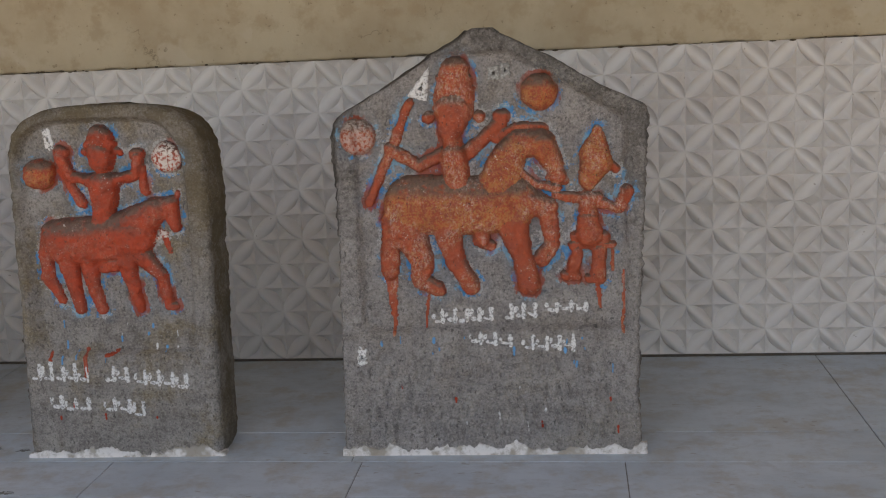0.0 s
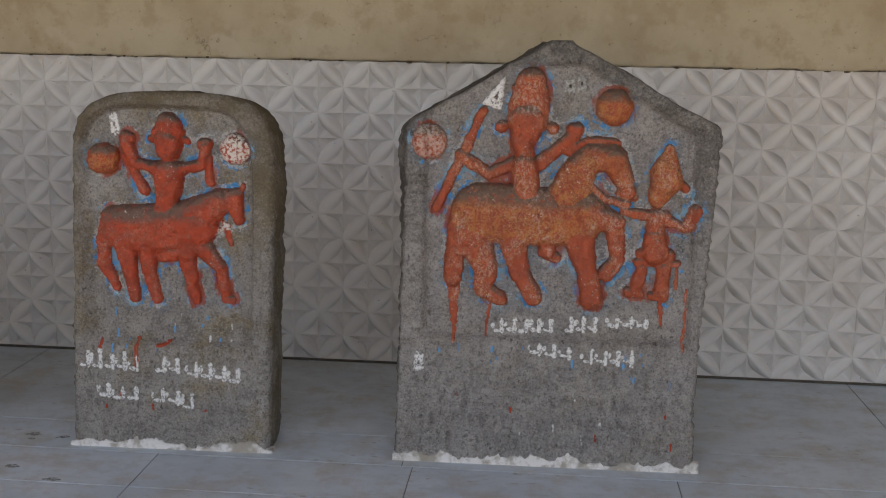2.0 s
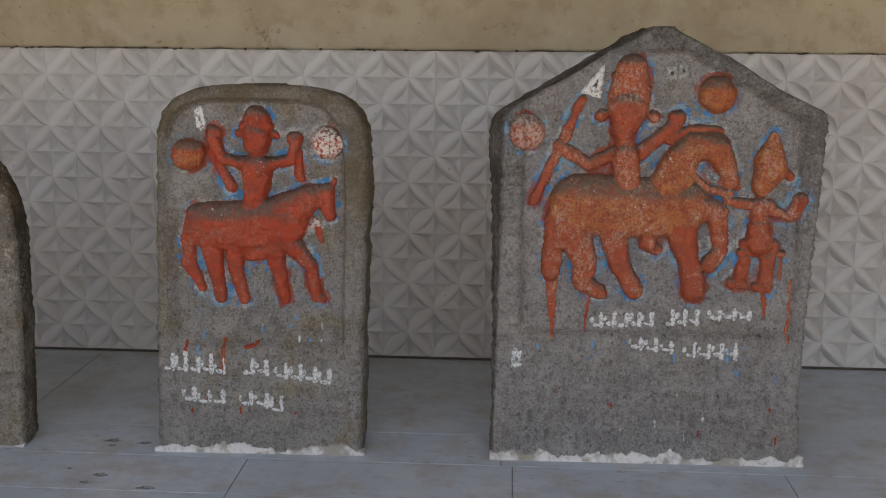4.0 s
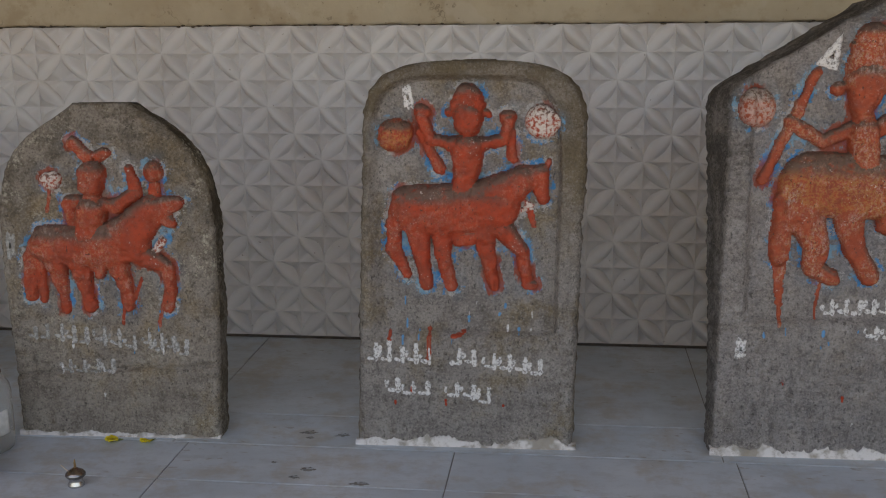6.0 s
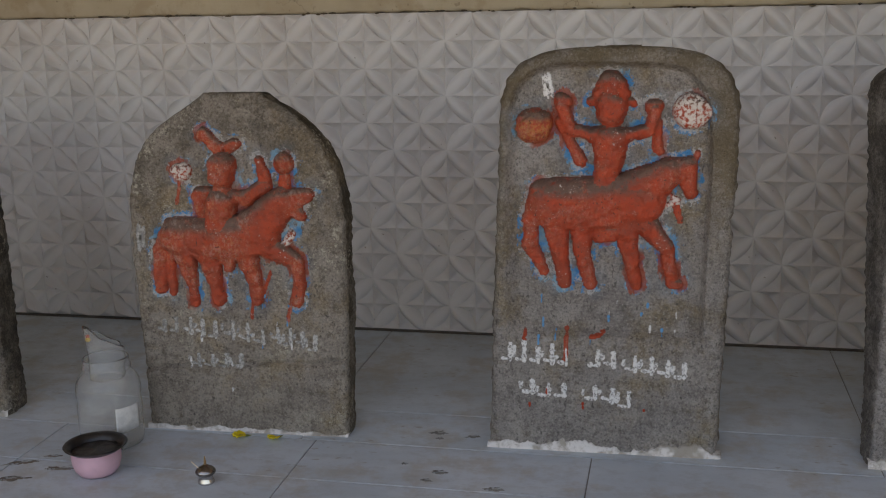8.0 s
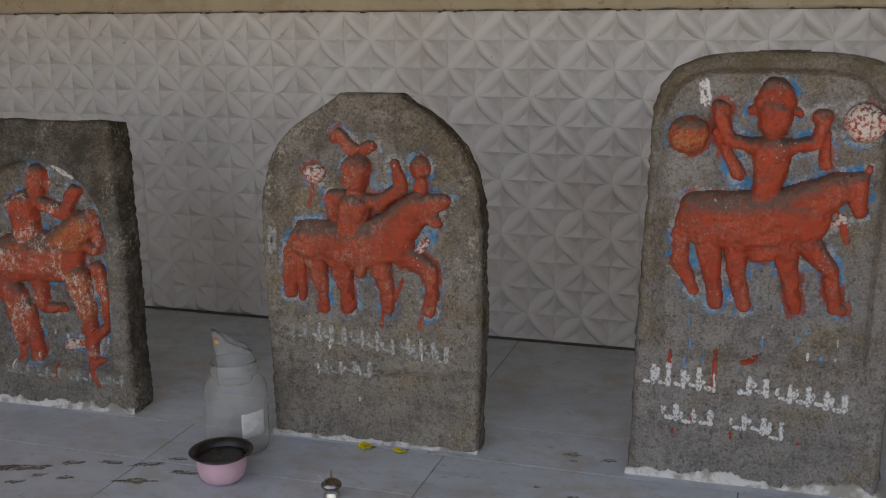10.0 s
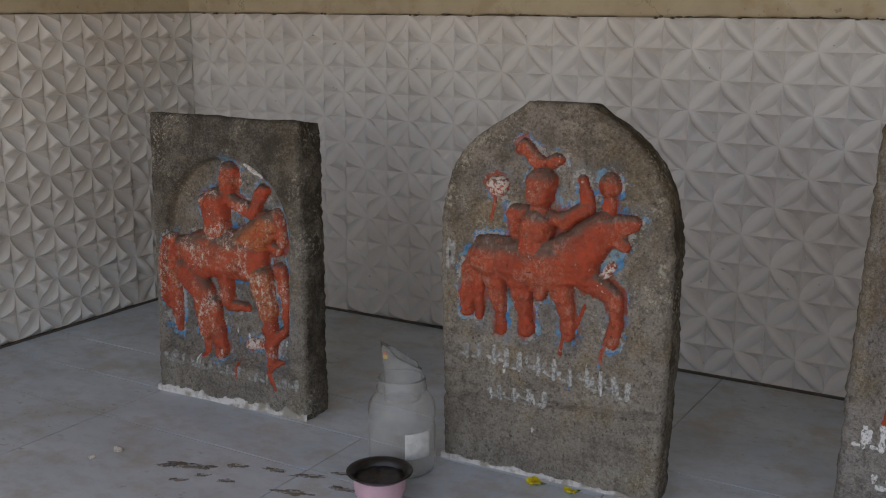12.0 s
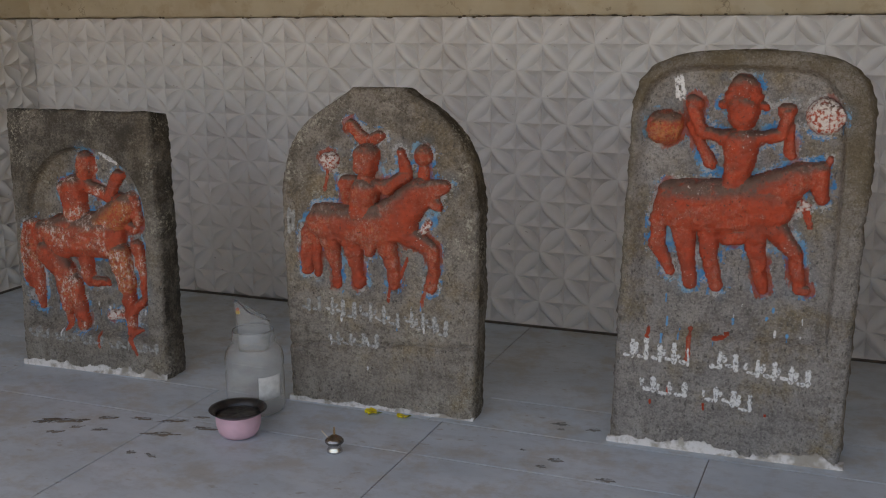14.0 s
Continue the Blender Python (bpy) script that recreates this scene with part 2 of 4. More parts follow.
def stain_material(name, color):
    """A thin dried film, broken into blotches that let the marble show."""
    m = Mat(name, 0.5, spec=0.35)
    n = m.noise(70, 4, 0.65)
    m.put(m.ramp(m.calc("ADD", n, m.calc("MULTIPLY", m.noise(24, 3), 0.6)), 0.66, 0.86, 0.15, 0.85), m.b.inputs["Alpha"])
    return m.done(m.mix(m.ramp(n, 0.3, 0.7), tuple(0.8 * c for c in color), color))


STAIN = stain_material("dried_brown_stain", (0.20, 0.165, 0.13))
DAMP = stain_material("grey_damp_mark", (0.22, 0.215, 0.20))
EARTH = simple("dusty_earth", (0.40, 0.33, 0.25), 0.95, scale=2.0, vary=0.25, bump=0.5)
CONCRETE = simple("weathered_concrete", (0.34, 0.32, 0.29), 0.95, scale=6.0, vary=0.15, bump=0.3)
PINK = simple("pink_enamel", (0.66, 0.41, 0.48), 0.3, scale=25, vary=0.08, bump=0.05)
SOOT = simple("black_soot_enamel", (0.018, 0.015, 0.014), 0.38, scale=70, vary=0.4, bump=0.5)
STEEL = simple("dull_steel", (0.60, 0.58, 0.56), 0.25, 1.0, scale=60, vary=0.2, bump=0.1)
STEEL_DARK = simple("oily_dark_steel", (0.26, 0.24, 0.23), 0.25, 1.0, scale=80, vary=0.3, bump=0.2)
WICK = simple("charred_wick", (0.24, 0.15, 0.07), 0.9, scale=200)
STICK = simple("pale_match_wood", (0.55, 0.47, 0.36), 0.8, scale=200)
PETAL = simple("yellow_petal", (0.85, 0.66, 0.02), 0.6, scale=120, vary=0.25)
LEAF = simple("green_calyx", (0.14, 0.17, 0.04), 0.7, scale=120)
PEBBLE = simple("pale_rubble", (0.50, 0.45, 0.40), 0.9, scale=120, vary=0.3, bump=0.8)
LABEL = simple("white_paper_label", (0.62, 0.62, 0.60), 0.7, scale=60, vary=0.12)
PRINT_RED = simple("red_print", (0.55, 0.08, 0.03), 0.5)
PRINT_YELLOW = simple("yellow_print", (0.65, 0.42, 0.04), 0.5)


def plastic(name, tint, rough, clear):
    m = Mat(name, rough, spec=0.5)
    m.b.inputs["IOR"].default_value = 1.3
    m.b.inputs["Transmission Weight"].default_value = clear
    n = m.noise(14, 4, 0.65)
    col = m.mix(m.ramp(n, 0.35, 0.7), tint, tuple(0.86 * c for c in tint))
    return m.done(col, m.ramp(n, 0.3, 0.7, rough * 0.6, rough * 1.5), ((m.noise(25, 3), 0.1, 0.004),))


JAR_PLASTIC = plastic("cloudy_clear_plastic", (0.97, 0.97, 0.96), 0.035, 0.93)
BAG_PLASTIC = plastic("thin_clear_film", (0.97, 0.97, 0.97), 0.03, 0.95)


# ---- mesh helpers ----
def mesh_of(bm, name, material, smooth=True):
    me = bpy.data.meshes.new(name)
    bm.normal_update()
    bm.to_mesh(me)
    bm.free()
    if smooth:
        me.shade_smooth()
    me.materials.append(material)
    return me


def part(name, bm, material, parent, label="", smooth=True):
    ob = new(name, mesh_of(bm, name, material, smooth))
    ob.parent = parent
    return tagged(ob, label)


def thing(name, m, label, category, group="", kind=""):
    ob = new(name)
    ob.empty_display_size = 0.05
    ob.matrix_world = m
    return tagged(ob, label, category, group, kind)


def box(bm, x0, x1, y0, y1, z0, z1, bevel=0.0):
    made = bmesh.ops.create_cube(bm, size=1.0, matrix=Matrix.LocRotScale(((x0 + x1) / 2, (y0 + y1) / 2, (z0 + z1) / 2), None, (x1 - x0, y1 - y0, z1 - z0)))
    if bevel:
        bmesh.ops.bevel(bm, geom=list({e for v in made["verts"] for e in v.link_edges}), offset=bevel, segments=2, affect="EDGES", profile=0.6)
    return bm


def lathe(bm, profile, n=48, wobble=0.0):
    """Turn a profile of (radius, height) round the z axis."""
    rings = []
    for r, z in profile:
        rings.append([bm.verts.new((r * math.cos(a) * (1 + wobble * math.sin(3 * a + 20 * z)), r * math.sin(a), z)) for a in (2 * math.pi * i / n for i in range(n))])
    for a, b in zip(rings, rings[1:]):
        for i in range(n):
            bm.faces.new((a[i], a[(i + 1) % n], b[(i + 1) % n], b[i]))
    return rings


def rough(x, y, z, seed):
    """Hewn roughness at three sizes, about -1 to 1."""
    v = Vector((x + seed, y + 2 * seed, z))
    return 0.6 * noise.noise(v * 9) + 0.3 * noise.noise(v * 31) + 0.16 * noise.noise(v * 95)


# ---- carved reliefs ----
class Relief:
    """A low relief, a union of rounded limbs given by (x, z, radius) at both ends, in the stone's own front plane."""

    def __init__(self):
        self.limbs = []

    def limb(self, x0, z0, r0, x1, z1, r1, ochre=0.0, white=0.0, flat=False, over=0.0):
        self.limbs.append((x0, z0, r0, x1, z1, r1, ochre, white, flat, over))

    def field(self, X, Z):
        """Height over the ground, gap to the nearest limb, and the ochre, white and crown weights."""
        total = np.zeros_like(X)
        gap = np.full_like(X, 9.0)
        best, ochre, white, crown = np.zeros_like(X), np.zeros_like(X), np.zeros_like(X), np.zeros_like(X)
        for x0, z0, r0, x1, z1, r1, o, w, flat, over in self.limbs:
            dx, dz = x1 - x0, z1 - z0
            s = np.clip(((X - x0) * dx + (Z - z0) * dz) / max(dx * dx + dz * dz, 1e-9), 0, 1)
            r = r0 + (r1 - r0) * s
            cz = z0 + dz * s
            d = np.hypot(X - x0 - dx * s, Z - cz)
            rise = 0.0015 if flat else np.minimum(0.9 * r, 0.024 + 0.16 * r)
            h = rise * np.clip(1 - (d / r) ** 3, 0, 1) ** 0.42
            h = h + over * np.clip((1 - d / r) * 4, 0, 1)
            total += h ** 8
            if not flat:
                gap = np.minimum(gap, d - r)
            sel = h > best
            best = np.where(sel, h, best)
            ochre, white = np.where(sel, o, ochre), np.where(sel, w, white)
            crown = np.where(sel, np.clip((Z - cz) / r, 0, 1) * (0.0 if flat else 1.0), crown)
        return total ** 0.125, gap, ochre, white, crown


def carve(relief, depth, seed, material, parent, label, step=0.0028):
    """The raised part of a relief as one mesh."""
    L = relief.limbs
    x0, x1 = min(min(l[0] - l[2], l[3] - l[5]) for l in L), max(max(l[0] + l[2], l[3] + l[5]) for l in L)
    z0, z1 = min(min(l[1] - l[2], l[4] - l[5]) for l in L), max(max(l[1] + l[2], l[4] + l[5]) for l in L)
    X, Z = np.meshgrid(np.arange(x0 - step, x1 + 2 * step, step), np.arange(z0 - step, z1 + 2 * step, step))
    WX, WZ = X.copy(), Z.copy()
    for i in range(X.shape[0]):
        for j in range(X.shape[1]):
            p = Vector((X[i, j] * 40, Z[i, j] * 40, seed))
            WX[i, j] += 0.004 * noise.noise(p) + 0.0018 * noise.noise(p * 4)
            WZ[i, j] += 0.004 * noise.noise(p + Vector((7, 3, 1))) + 0.0018 * noise.noise(p * 4 + Vector((5, 1, 2)))
    H, _, O, W, C = relief.field(WX, WZ)
    D = depth(X, Z)
    keep = H > 0.0003
    ids = -np.ones(X.shape, int)
    verts, faces, tags = [], [], []

    def vert(i, j):
        if ids[i, j] < 0:
            ids[i, j] = len(verts)
            h = H[i, j]
            y = D[i, j] - h if keep[i, j] else D[i, j] + 0.004
            if keep[i, j]:
                q = Vector((X[i, j], Z[i, j], seed + 3))
                y -= (0.005 * noise.noise(q * 50) + 0.003 * noise.noise(q * 120) + 0.0018 * noise.noise(q * 260)) * min(1, h * 200) + 0.0008
            verts.append((X[i, j], y, Z[i, j]))
            tags.append((O[i, j], W[i, j], C[i, j]))
        return int(ids[i, j])

    for i in range(X.shape[0] - 1):
        for j in range(X.shape[1] - 1):
            if keep[i:i + 2, j:j + 2].sum() >= 2:
                faces.append((vert(i, j), vert(i, j + 1), vert(i + 1, j + 1), vert(i + 1, j)))
    me = bpy.data.meshes.new("carving")
    me.from_pydata(verts, [], faces)
    for k, name in enumerate(("ochre", "white", "crown")):
        me.attributes.new(name, "FLOAT", "POINT").data.foreach_set("value", np.array([t[k] for t in tags], np.float32))
    me.shade_smooth()
    me.materials.append(material)
    ob = new("carving", me)
    ob.parent = parent
    return tagged(ob, label)


def inside(d, soft):
    """0 outside a panel, 1 inside, with a soft worn edge."""
    s = np.clip(d / soft + 0.5, 0, 1)
    return s * s * (3 - 2 * s)


def rounded(profile, zs, top, worn=0.007):
    """A profile of (z, x) points with its corners worn round, at the heights zs."""
    if callable(profile):
        return np.array([profile(z) for z in zs])
    fine = np.linspace(-0.03, top + 0.03, 900)
    x = np.interp(fine, [p[0] for p in profile], [p[1] for p in profile])
    k = np.exp(-0.5 * (np.arange(-60, 61) * (fine[1] - fine[0]) / worn) ** 2)
    x = np.convolve(np.pad(x, 60, mode="edge"), k / k.sum(), mode="valid")
    return np.interp(zs, fine, x)


def slab(parent, left, right, top, thick, depth, relief, seed, material, bevel=0.014, amp=0.004, rows=200, cols=130, ease=1.7, taper=0.035, chip=0.0022, flare=0.0, worn=0.007, taper_right=None):
    """A hewn upright slab. left, right: (z, x) profiles; depth: how far the front lies back."""
    zs = top * (1 - (1 - np.linspace(0, 1, rows)) ** ease)
    xl, xr = rounded(left, zs, top, worn), rounded(right, zs, top, worn)
    tr = taper if taper_right is None else taper_right
    for k, z in enumerate(zs):
        xl[k] -= 0.005 * rough(3.0, 0, z, seed) + chip * noise.noise(Vector((seed, 3.0, z * 70)))
        xr[k] += 0.005 * rough(7.0, 0, z, seed) + chip * noise.noise(Vector((seed, 8.0, z * 70)))
    edge = np.array([(xl[k], zs[k]) for k in range(0, rows, 2)] + [(xl[-1], top), (xr[-1], top)] + [(xr[k], zs[k]) for k in range(rows - 1, -1, -2)])
    s = np.linspace(0, 1, cols)
    s = s - 0.06 * np.sin(2 * np.pi * s)
    X = xl[:, None] + (xr - xl)[:, None] * s[None, :]
    Z = np.repeat(zs[:, None], cols, 1)
    E = np.full_like(X, 9.0)
    for (ax, az), (bx, bz) in zip(edge[:-1], edge[1:]):
        dx, dz = bx - ax, bz - az
        q = np.clip(((X - ax) * dx + (Z - az) * dz) / max(dx * dx + dz * dz, 1e-9), 0, 1)
        E = np.minimum(E, np.hypot(X - ax - q * dx, Z - az - q * dz))
    wear = np.array([[1 + 0.5 * noise.noise(Vector((X[k, j] * 45, Z[k, j] * 45, seed))) for j in range(cols)] for k in range(rows)])
    lip = np.clip(1 - E / (bevel * wear), 0, 1)
    Y = depth(X, Z) + bevel * (1 - np.sqrt(np.clip(1 - lip ** 2, 0, 1)))
    _, gap, _, _, _ = relief.field(X, Z)
    near = np.clip(1 - gap / 0.034, 0, 1)
    # raised parts of the front take the frame tone from mid height up
    frame_share = np.clip(1 - depth(X, Z) / max(depth(X, Z).max(), 1e-6), 0, 1) * np.clip((Z - 0.45 * top) / (0.3 * top), 0, 1)
    SIDE = 12
    verts, faces, tag, frame_values = [], [], [], []
    ring = cols + SIDE + cols + SIDE
    for k in range(rows):
        z = zs[k]
        for j in range(cols):
            verts.append((X[k, j], Y[k, j] + 0.3 * amp * rough(X[k, j], 0.3, z, seed), z))
            tag.append(near[k, j])
            frame_values.append(frame_share[k, j])
        yr, yl = Y[k, -1], Y[k, 0]
        for a in range(1, SIDE + 1):
            f = a / (SIDE + 1)
            verts.append((xr[k] * (1 - tr * f) + 1.6 * amp * rough(1.0, f * thick, z, seed) + 0.006 * math.sin(math.pi * f), yr + (thick - yr) * f, z * (1 - 0.015 * f) + 0.6 * amp * rough(2.0, f, z, seed) * (k > 0)))
            tag.append(0)
            frame_values.append(1.0 + 0.35 * min(1, z / top))
        for j in range(cols - 1, -1, -1):
            verts.append((X[k, j] * (1 - (tr if X[k, j] > 0 else taper)) - flare * z * (1 - s[j]), thick, z * 0.985))
            tag.append(0)
            frame_values.append(1.0 + 0.35 * min(1, z / top))
        for a in range(SIDE, 0, -1):
            f = a / (SIDE + 1)
            verts.append((xl[k] * (1 - taper * f) - flare * z * f - 1.6 * amp * rough(4.0, f * thick, z, seed) - 0.006 * math.sin(math.pi * f), yl + (thick - yl) * f, z * (1 - 0.015 * f) + 0.6 * amp * rough(5.0, f, z, seed) * (k > 0)))
            tag.append(0)
            frame_values.append(1.0 + 0.35 * min(1, z / top))
    for k in range(rows - 1):
        a, b = k * ring, (k + 1) * ring
        for j in range(ring):
            n = (j + 1) % ring
            faces.append((a + j, a + n, b + n, b + j))
    base = (rows - 1) * ring
    LAY = 8
    prev = [base + j for j in range(cols)]
    for a in range(1, LAY + 1):
        row = []
        for j in range(cols):
            if a == LAY:
                row.append(base + cols + SIDE + (cols - 1 - j))
                continue
            f = a / LAY
            row.append(len(verts))
            x = X[-1, j]
            verts.append((x, Y[-1, j] + (thick - Y[-1, j]) * f, top * (1 - 0.015 * f) + 0.004 * math.sin(math.pi * f) + amp * rough(x, f * thick, 9.0, seed)))
            tag.append(0)
            frame_values.append(1.0 + 0.35 * min(1, z / top))
        for j in range(cols - 1):
            faces.append((prev[j], prev[j + 1], row[j + 1], row[j]))
        prev = row
    me = bpy.data.meshes.new("slab")
    me.from_pydata(verts, [], faces)
    me.attributes.new("frame_mask", "FLOAT", "POINT").data.foreach_set("value", np.array(frame_values, np.float32))
    me.attributes.new("near_carving", "FLOAT", "POINT").data.foreach_set("value", np.array(tag, np.float32))
    me.shade_smooth()
    me.materials.append(material)
    ob = new("slab", me)
    ob.parent = parent
    return ob


def mortar(parent, x0, x1, y_of, seed, height=0.026, side=0.0):
    """A ragged white mortar fillet along the foot of a slab, and a little way round its side."""
    rng = random.Random(seed)
    bm = bmesh.new()
    path = [(x0 + (x1 - x0) * i / 170, y_of, 0) for i in range(171)]
    path += [(x1 + 0.004, y_of + side * i / 16, 1) for i in range(1, 17)] if side else []
    prev = None
    for i, (x, y, turn) in enumerate(path):
        v = Vector((x * 9, y * 9, seed))
        h = height * max(0.10, 0.62 + 0.75 * noise.noise(v) + 0.55 * noise.noise(v * 3.1) + 0.9 * max(0.0, noise.noise(v * 9) - 0.1) + 0.12 * rng.random())
        w = 0.0018 + 0.001 * noise.noise(v * 2 + Vector((3, 0, 0)))
        prof = [(-w - 0.002, -0.002), (-w, 0.25 * h), (-w * 0.8, 0.8 * h), (-0.0025, h), (0.02, 0.95 * h)]
        row = [bm.verts.new((x, y + o, z) if not turn else (x - o, y, z)) for o, z in prof]
        if prev:
            for a in range(4):
                bm.faces.new((prev[a], row[a], row[a + 1], prev[a + 1]))
        prev = row
    return part("mortar_fillet", bm, MORTAR, parent, "ragged white mortar fillet")


def stroke(bm, depth, x0, z0, x1, z1, w, rng, lift=0.0028):
    """A painted bar from one point to the other, following the stone's front."""
    n = max(3, int(math.hypot(x1 - x0, z1 - z0) / 0.004))
    dx, dz = x1 - x0, z1 - z0
    l = math.hypot(dx, dz)
    nx, nz = -dz / l, dx / l
    prev = None
    for i in range(n + 1):
        s = i / n
        k = w * (0.5 + 0.22 * rng.uniform(-1, 1)) * (0.6 if i in (0, n) else 1)
        row = []
        for side in (-1, 0, 1):
            x, z = x0 + dx * s + nx * k * side + rng.uniform(-1, 1) * 0.0005, z0 + dz * s + nz * k * side
            y = float(depth(np.array([x]), np.array([z]))[0]) - lift * (1.0 if side == 0 else 0.15)
            row.append(bm.verts.new((x, y, z)))
        if prev:
            bm.faces.new((prev[0], row[0], row[1], prev[1]))
            bm.faces.new((prev[1], row[1], row[2], prev[2]))
        prev = row


def word(parent, depth, x0, z0, x1, z1, height, seed, material=None, label="white painted bars of a worn inscription"):
    """One word of the inscription, as plain bars."""
    rng = random.Random(seed)
    root = new("inscription_word")
    root.parent = parent
    tagged(root, label)
    n = max(2, round((x1 - x0) / 0.030))

    def bar(*ends):
        bm = bmesh.new()
        stroke(bm, depth, *ends, rng)
        part("bar", bm, material or CHALK, root)

    for i in range(n):
        a, b = (i + 0.10) / n, (i + 0.84) / n
        xa, xb = x0 + (x1 - x0) * a, x0 + (x1 - x0) * b
        z = z0 + (z1 - z0) * (a + b) / 2
        h = height * rng.uniform(0.85, 1.1)
        bar(xb, z, xb + rng.uniform(-0.002, 0.003), z + h, 0.0095)
        low = rng.uniform(0.1, 0.4) * h
        bar(xa + 0.003, z + low, xb - 0.005, z + low * rng.uniform(0.4, 1.0), 0.0085)
        if rng.random() < 0.8:
            bar(xa, z + low + 0.005, xa + rng.uniform(0.0, 0.005), z + h * rng.uniform(0.6, 0.95), 0.0085)
    return root


def patch(name, parent, depth, outline, material, label, lift=0.003):
    """A thin skin of paint. outline: angle to (x, z), drawn from the middle out."""
    bm = bmesh.new()
    n, rings = 40, 5
    edge = [outline(2 * math.pi * k / n) for k in range(n)]
    cx, cz = sum(p[0] for p in edge) / n, sum(p[1] for p in edge) / n
    prev = None
    for q in range(1, rings + 1):
        s = q / rings
        row = []
        for x, z in edge:
            px, pz = cx + (x - cx) * s, cz + (z - cz) * s
            y = float(depth(np.array([px]), np.array([pz]))[0]) - (lift * (1 + 0.4 * noise.noise(Vector((px * 200, pz * 200, 1)))) if q < rings else -0.0006)
            row.append(bm.verts.new((px, y, pz)))
        if prev:
            for k in range(n):
                bm.faces.new((prev[k], prev[(k + 1) % n], row[(k + 1) % n], row[k]))
        else:
            bm.faces.new(row)
        prev = row
    return part(name, bm, material, parent, label)


def dab(name, parent, depth, x, z, w, h, seed, material, label, tilt=0.0):
    """A brushed blot of paint with a ragged edge."""
    def outline(a):
        v = Vector((math.cos(a) * 1.3, math.sin(a) * 1.3, seed))
        k = 1 + 0.30 * noise.noise(v) + 0.28 * noise.noise(v * 3.3) + 0.15 * noise.noise(v * 8)
        c, t = math.cos(a), math.sin(a)
        k *= 1 / max(abs(c), abs(t), 0.72)
        return x + k * (w / 2 * c + tilt * h / 2 * t), z + k * h / 2 * t

    return patch(name, parent, depth, outline, material, label)


def runs(parent, depth, seed, n, x0, x1, z0, z1, material, label):
    """Short runs of dripped paint, each a part."""
    rng = random.Random(seed)
    for _ in range(n):
        bm = bmesh.new()
        x, z, l = rng.uniform(x0, x1), rng.uniform(z0, z1), rng.uniform(0.006, 0.024)
        stroke(bm, depth, x, z, x + rng.uniform(-0.002, 0.002), z - l, rng.uniform(0.0025, 0.006), rng, 0.0024)
        part("paint_run", bm, material, parent, label)


# ---- the setting ----
BACK, SIDE_X, TILE_TOP = 3.07, -3.262, 0.902
CELL = 0.075


SLOPE, PILLOW = 0.090, 0.014


def petal_tile(nx, nz, x_from=0, sunk=False):
    """A pressed wall tile, nx by nz squares. Ridges run along the squares' sides, facets fall from them to a leaf
    across each square, pillowed in every second one and nearly flat in the others. A sunk tile has the same relief turned inward. Local x along the wall, -y out of it."""
    bm = bmesh.new()
    top = 0.30 * SLOPE
    base = -0.0135 - top if sunk else top - 0.016

    def vert(ci, cj, u, v, h, flip):
        uu = 1 - u if flip else u
        return bm.verts.new(((ci + uu) * CELL, base + (h if sunk else -h), (cj + v) * CELL))

    def face(vs, flip):
        return bm.faces.new(vs[::-1] if flip else vs)

    def fall(x, y, flip):
        """How deep the hollow lies at x, y from the star's point: two facets with a worn crease between."""
        return SLOPE * (0.8 if flip else 1.0) / ((x + 0.002) ** -5 + (y + 0.002) ** -5) ** 0.2

    S, T, R = 12, 6, 3
    for ci in range(nx):
        for cj in range(nz):
            flip = (ci + x_from + cj) % 2 == 1
            grid = []
            for a in range(S + 1):
                w = radians(90.0 * a / S)
                p, q = (math.sin(w), math.cos(w)), (1 - math.cos(w), 1 - math.sin(w))
                row = []
                for b in range(T + 1):
                    t = b / T
                    bulge = 4 * t * (1 - t)
                    h = top - fall(*q, flip) + (fall(*q, flip) * 0.9 * bulge ** 0.35 if flip else (fall(*q, flip) + PILLOW * math.sin(math.pi * a / S) ** 1.5) * bulge ** 0.85)
                    row.append(vert(ci, cj, q[0] + (p[0] - q[0]) * t, q[1] + (p[1] - q[1]) * t, h, flip))
                grid.append(row)
            for a in range(S):
                for b in range(T):
                    vs = [grid[a][b], grid[a][b + 1], grid[a + 1][b + 1], grid[a + 1][b]]
                    if a == 0:
                        vs = vs[1:] if b == 0 else vs
                    face(vs, flip).smooth = True
            for corner in (0, 1):
                rings = []
                for r in range(R + 1):
                    k = r / R
                    ring = []
                    for a in range(S + 1):
                        w = radians(90.0 * a / S)
                        x, y = k * (1 - math.cos(w)), k * (1 - math.sin(w))
                        h = top - fall(x, y, flip)
                        if corner:
                            x, y = 1 - x, 1 - y
                        ring.append(vert(ci, cj, x, y, h, flip))
                        if r == 0:
                            break
                    rings.append(ring)
                for r in range(R):
                    for a in range(S):
                        if r == 0:
                            vs = [rings[0][0], rings[1][a], rings[1][a + 1]]
                        else:
                            vs = [rings[r][a], rings[r + 1][a], rings[r + 1][a + 1], rings[r][a + 1]]
                        face(vs, flip).smooth = True
    w, h, e = nx * CELL, nz * CELL, 0.0002
    y = base + (top if sunk else -top)
    ring = [(e, e), (w - e, e), (w - e, h - e), (e, h - e)]
    a = [bm.verts.new((x, y, z)) for x, z in ring]
    b = [bm.verts.new((x, 0.0, z)) for x, z in ring]
    for k in range(4):
        bm.faces.new((a[(k + 1) % 4], a[k], b[k], b[(k + 1) % 4]))
    bm.normal_update()
    for f in bm.faces:
        if f.normal.y > 0.05:
            f.normal_flip()
    me = bpy.data.meshes.new("wall_tile")
    bm.to_mesh(me)
    bm.free()
    me.materials.append(TILE)
    return me


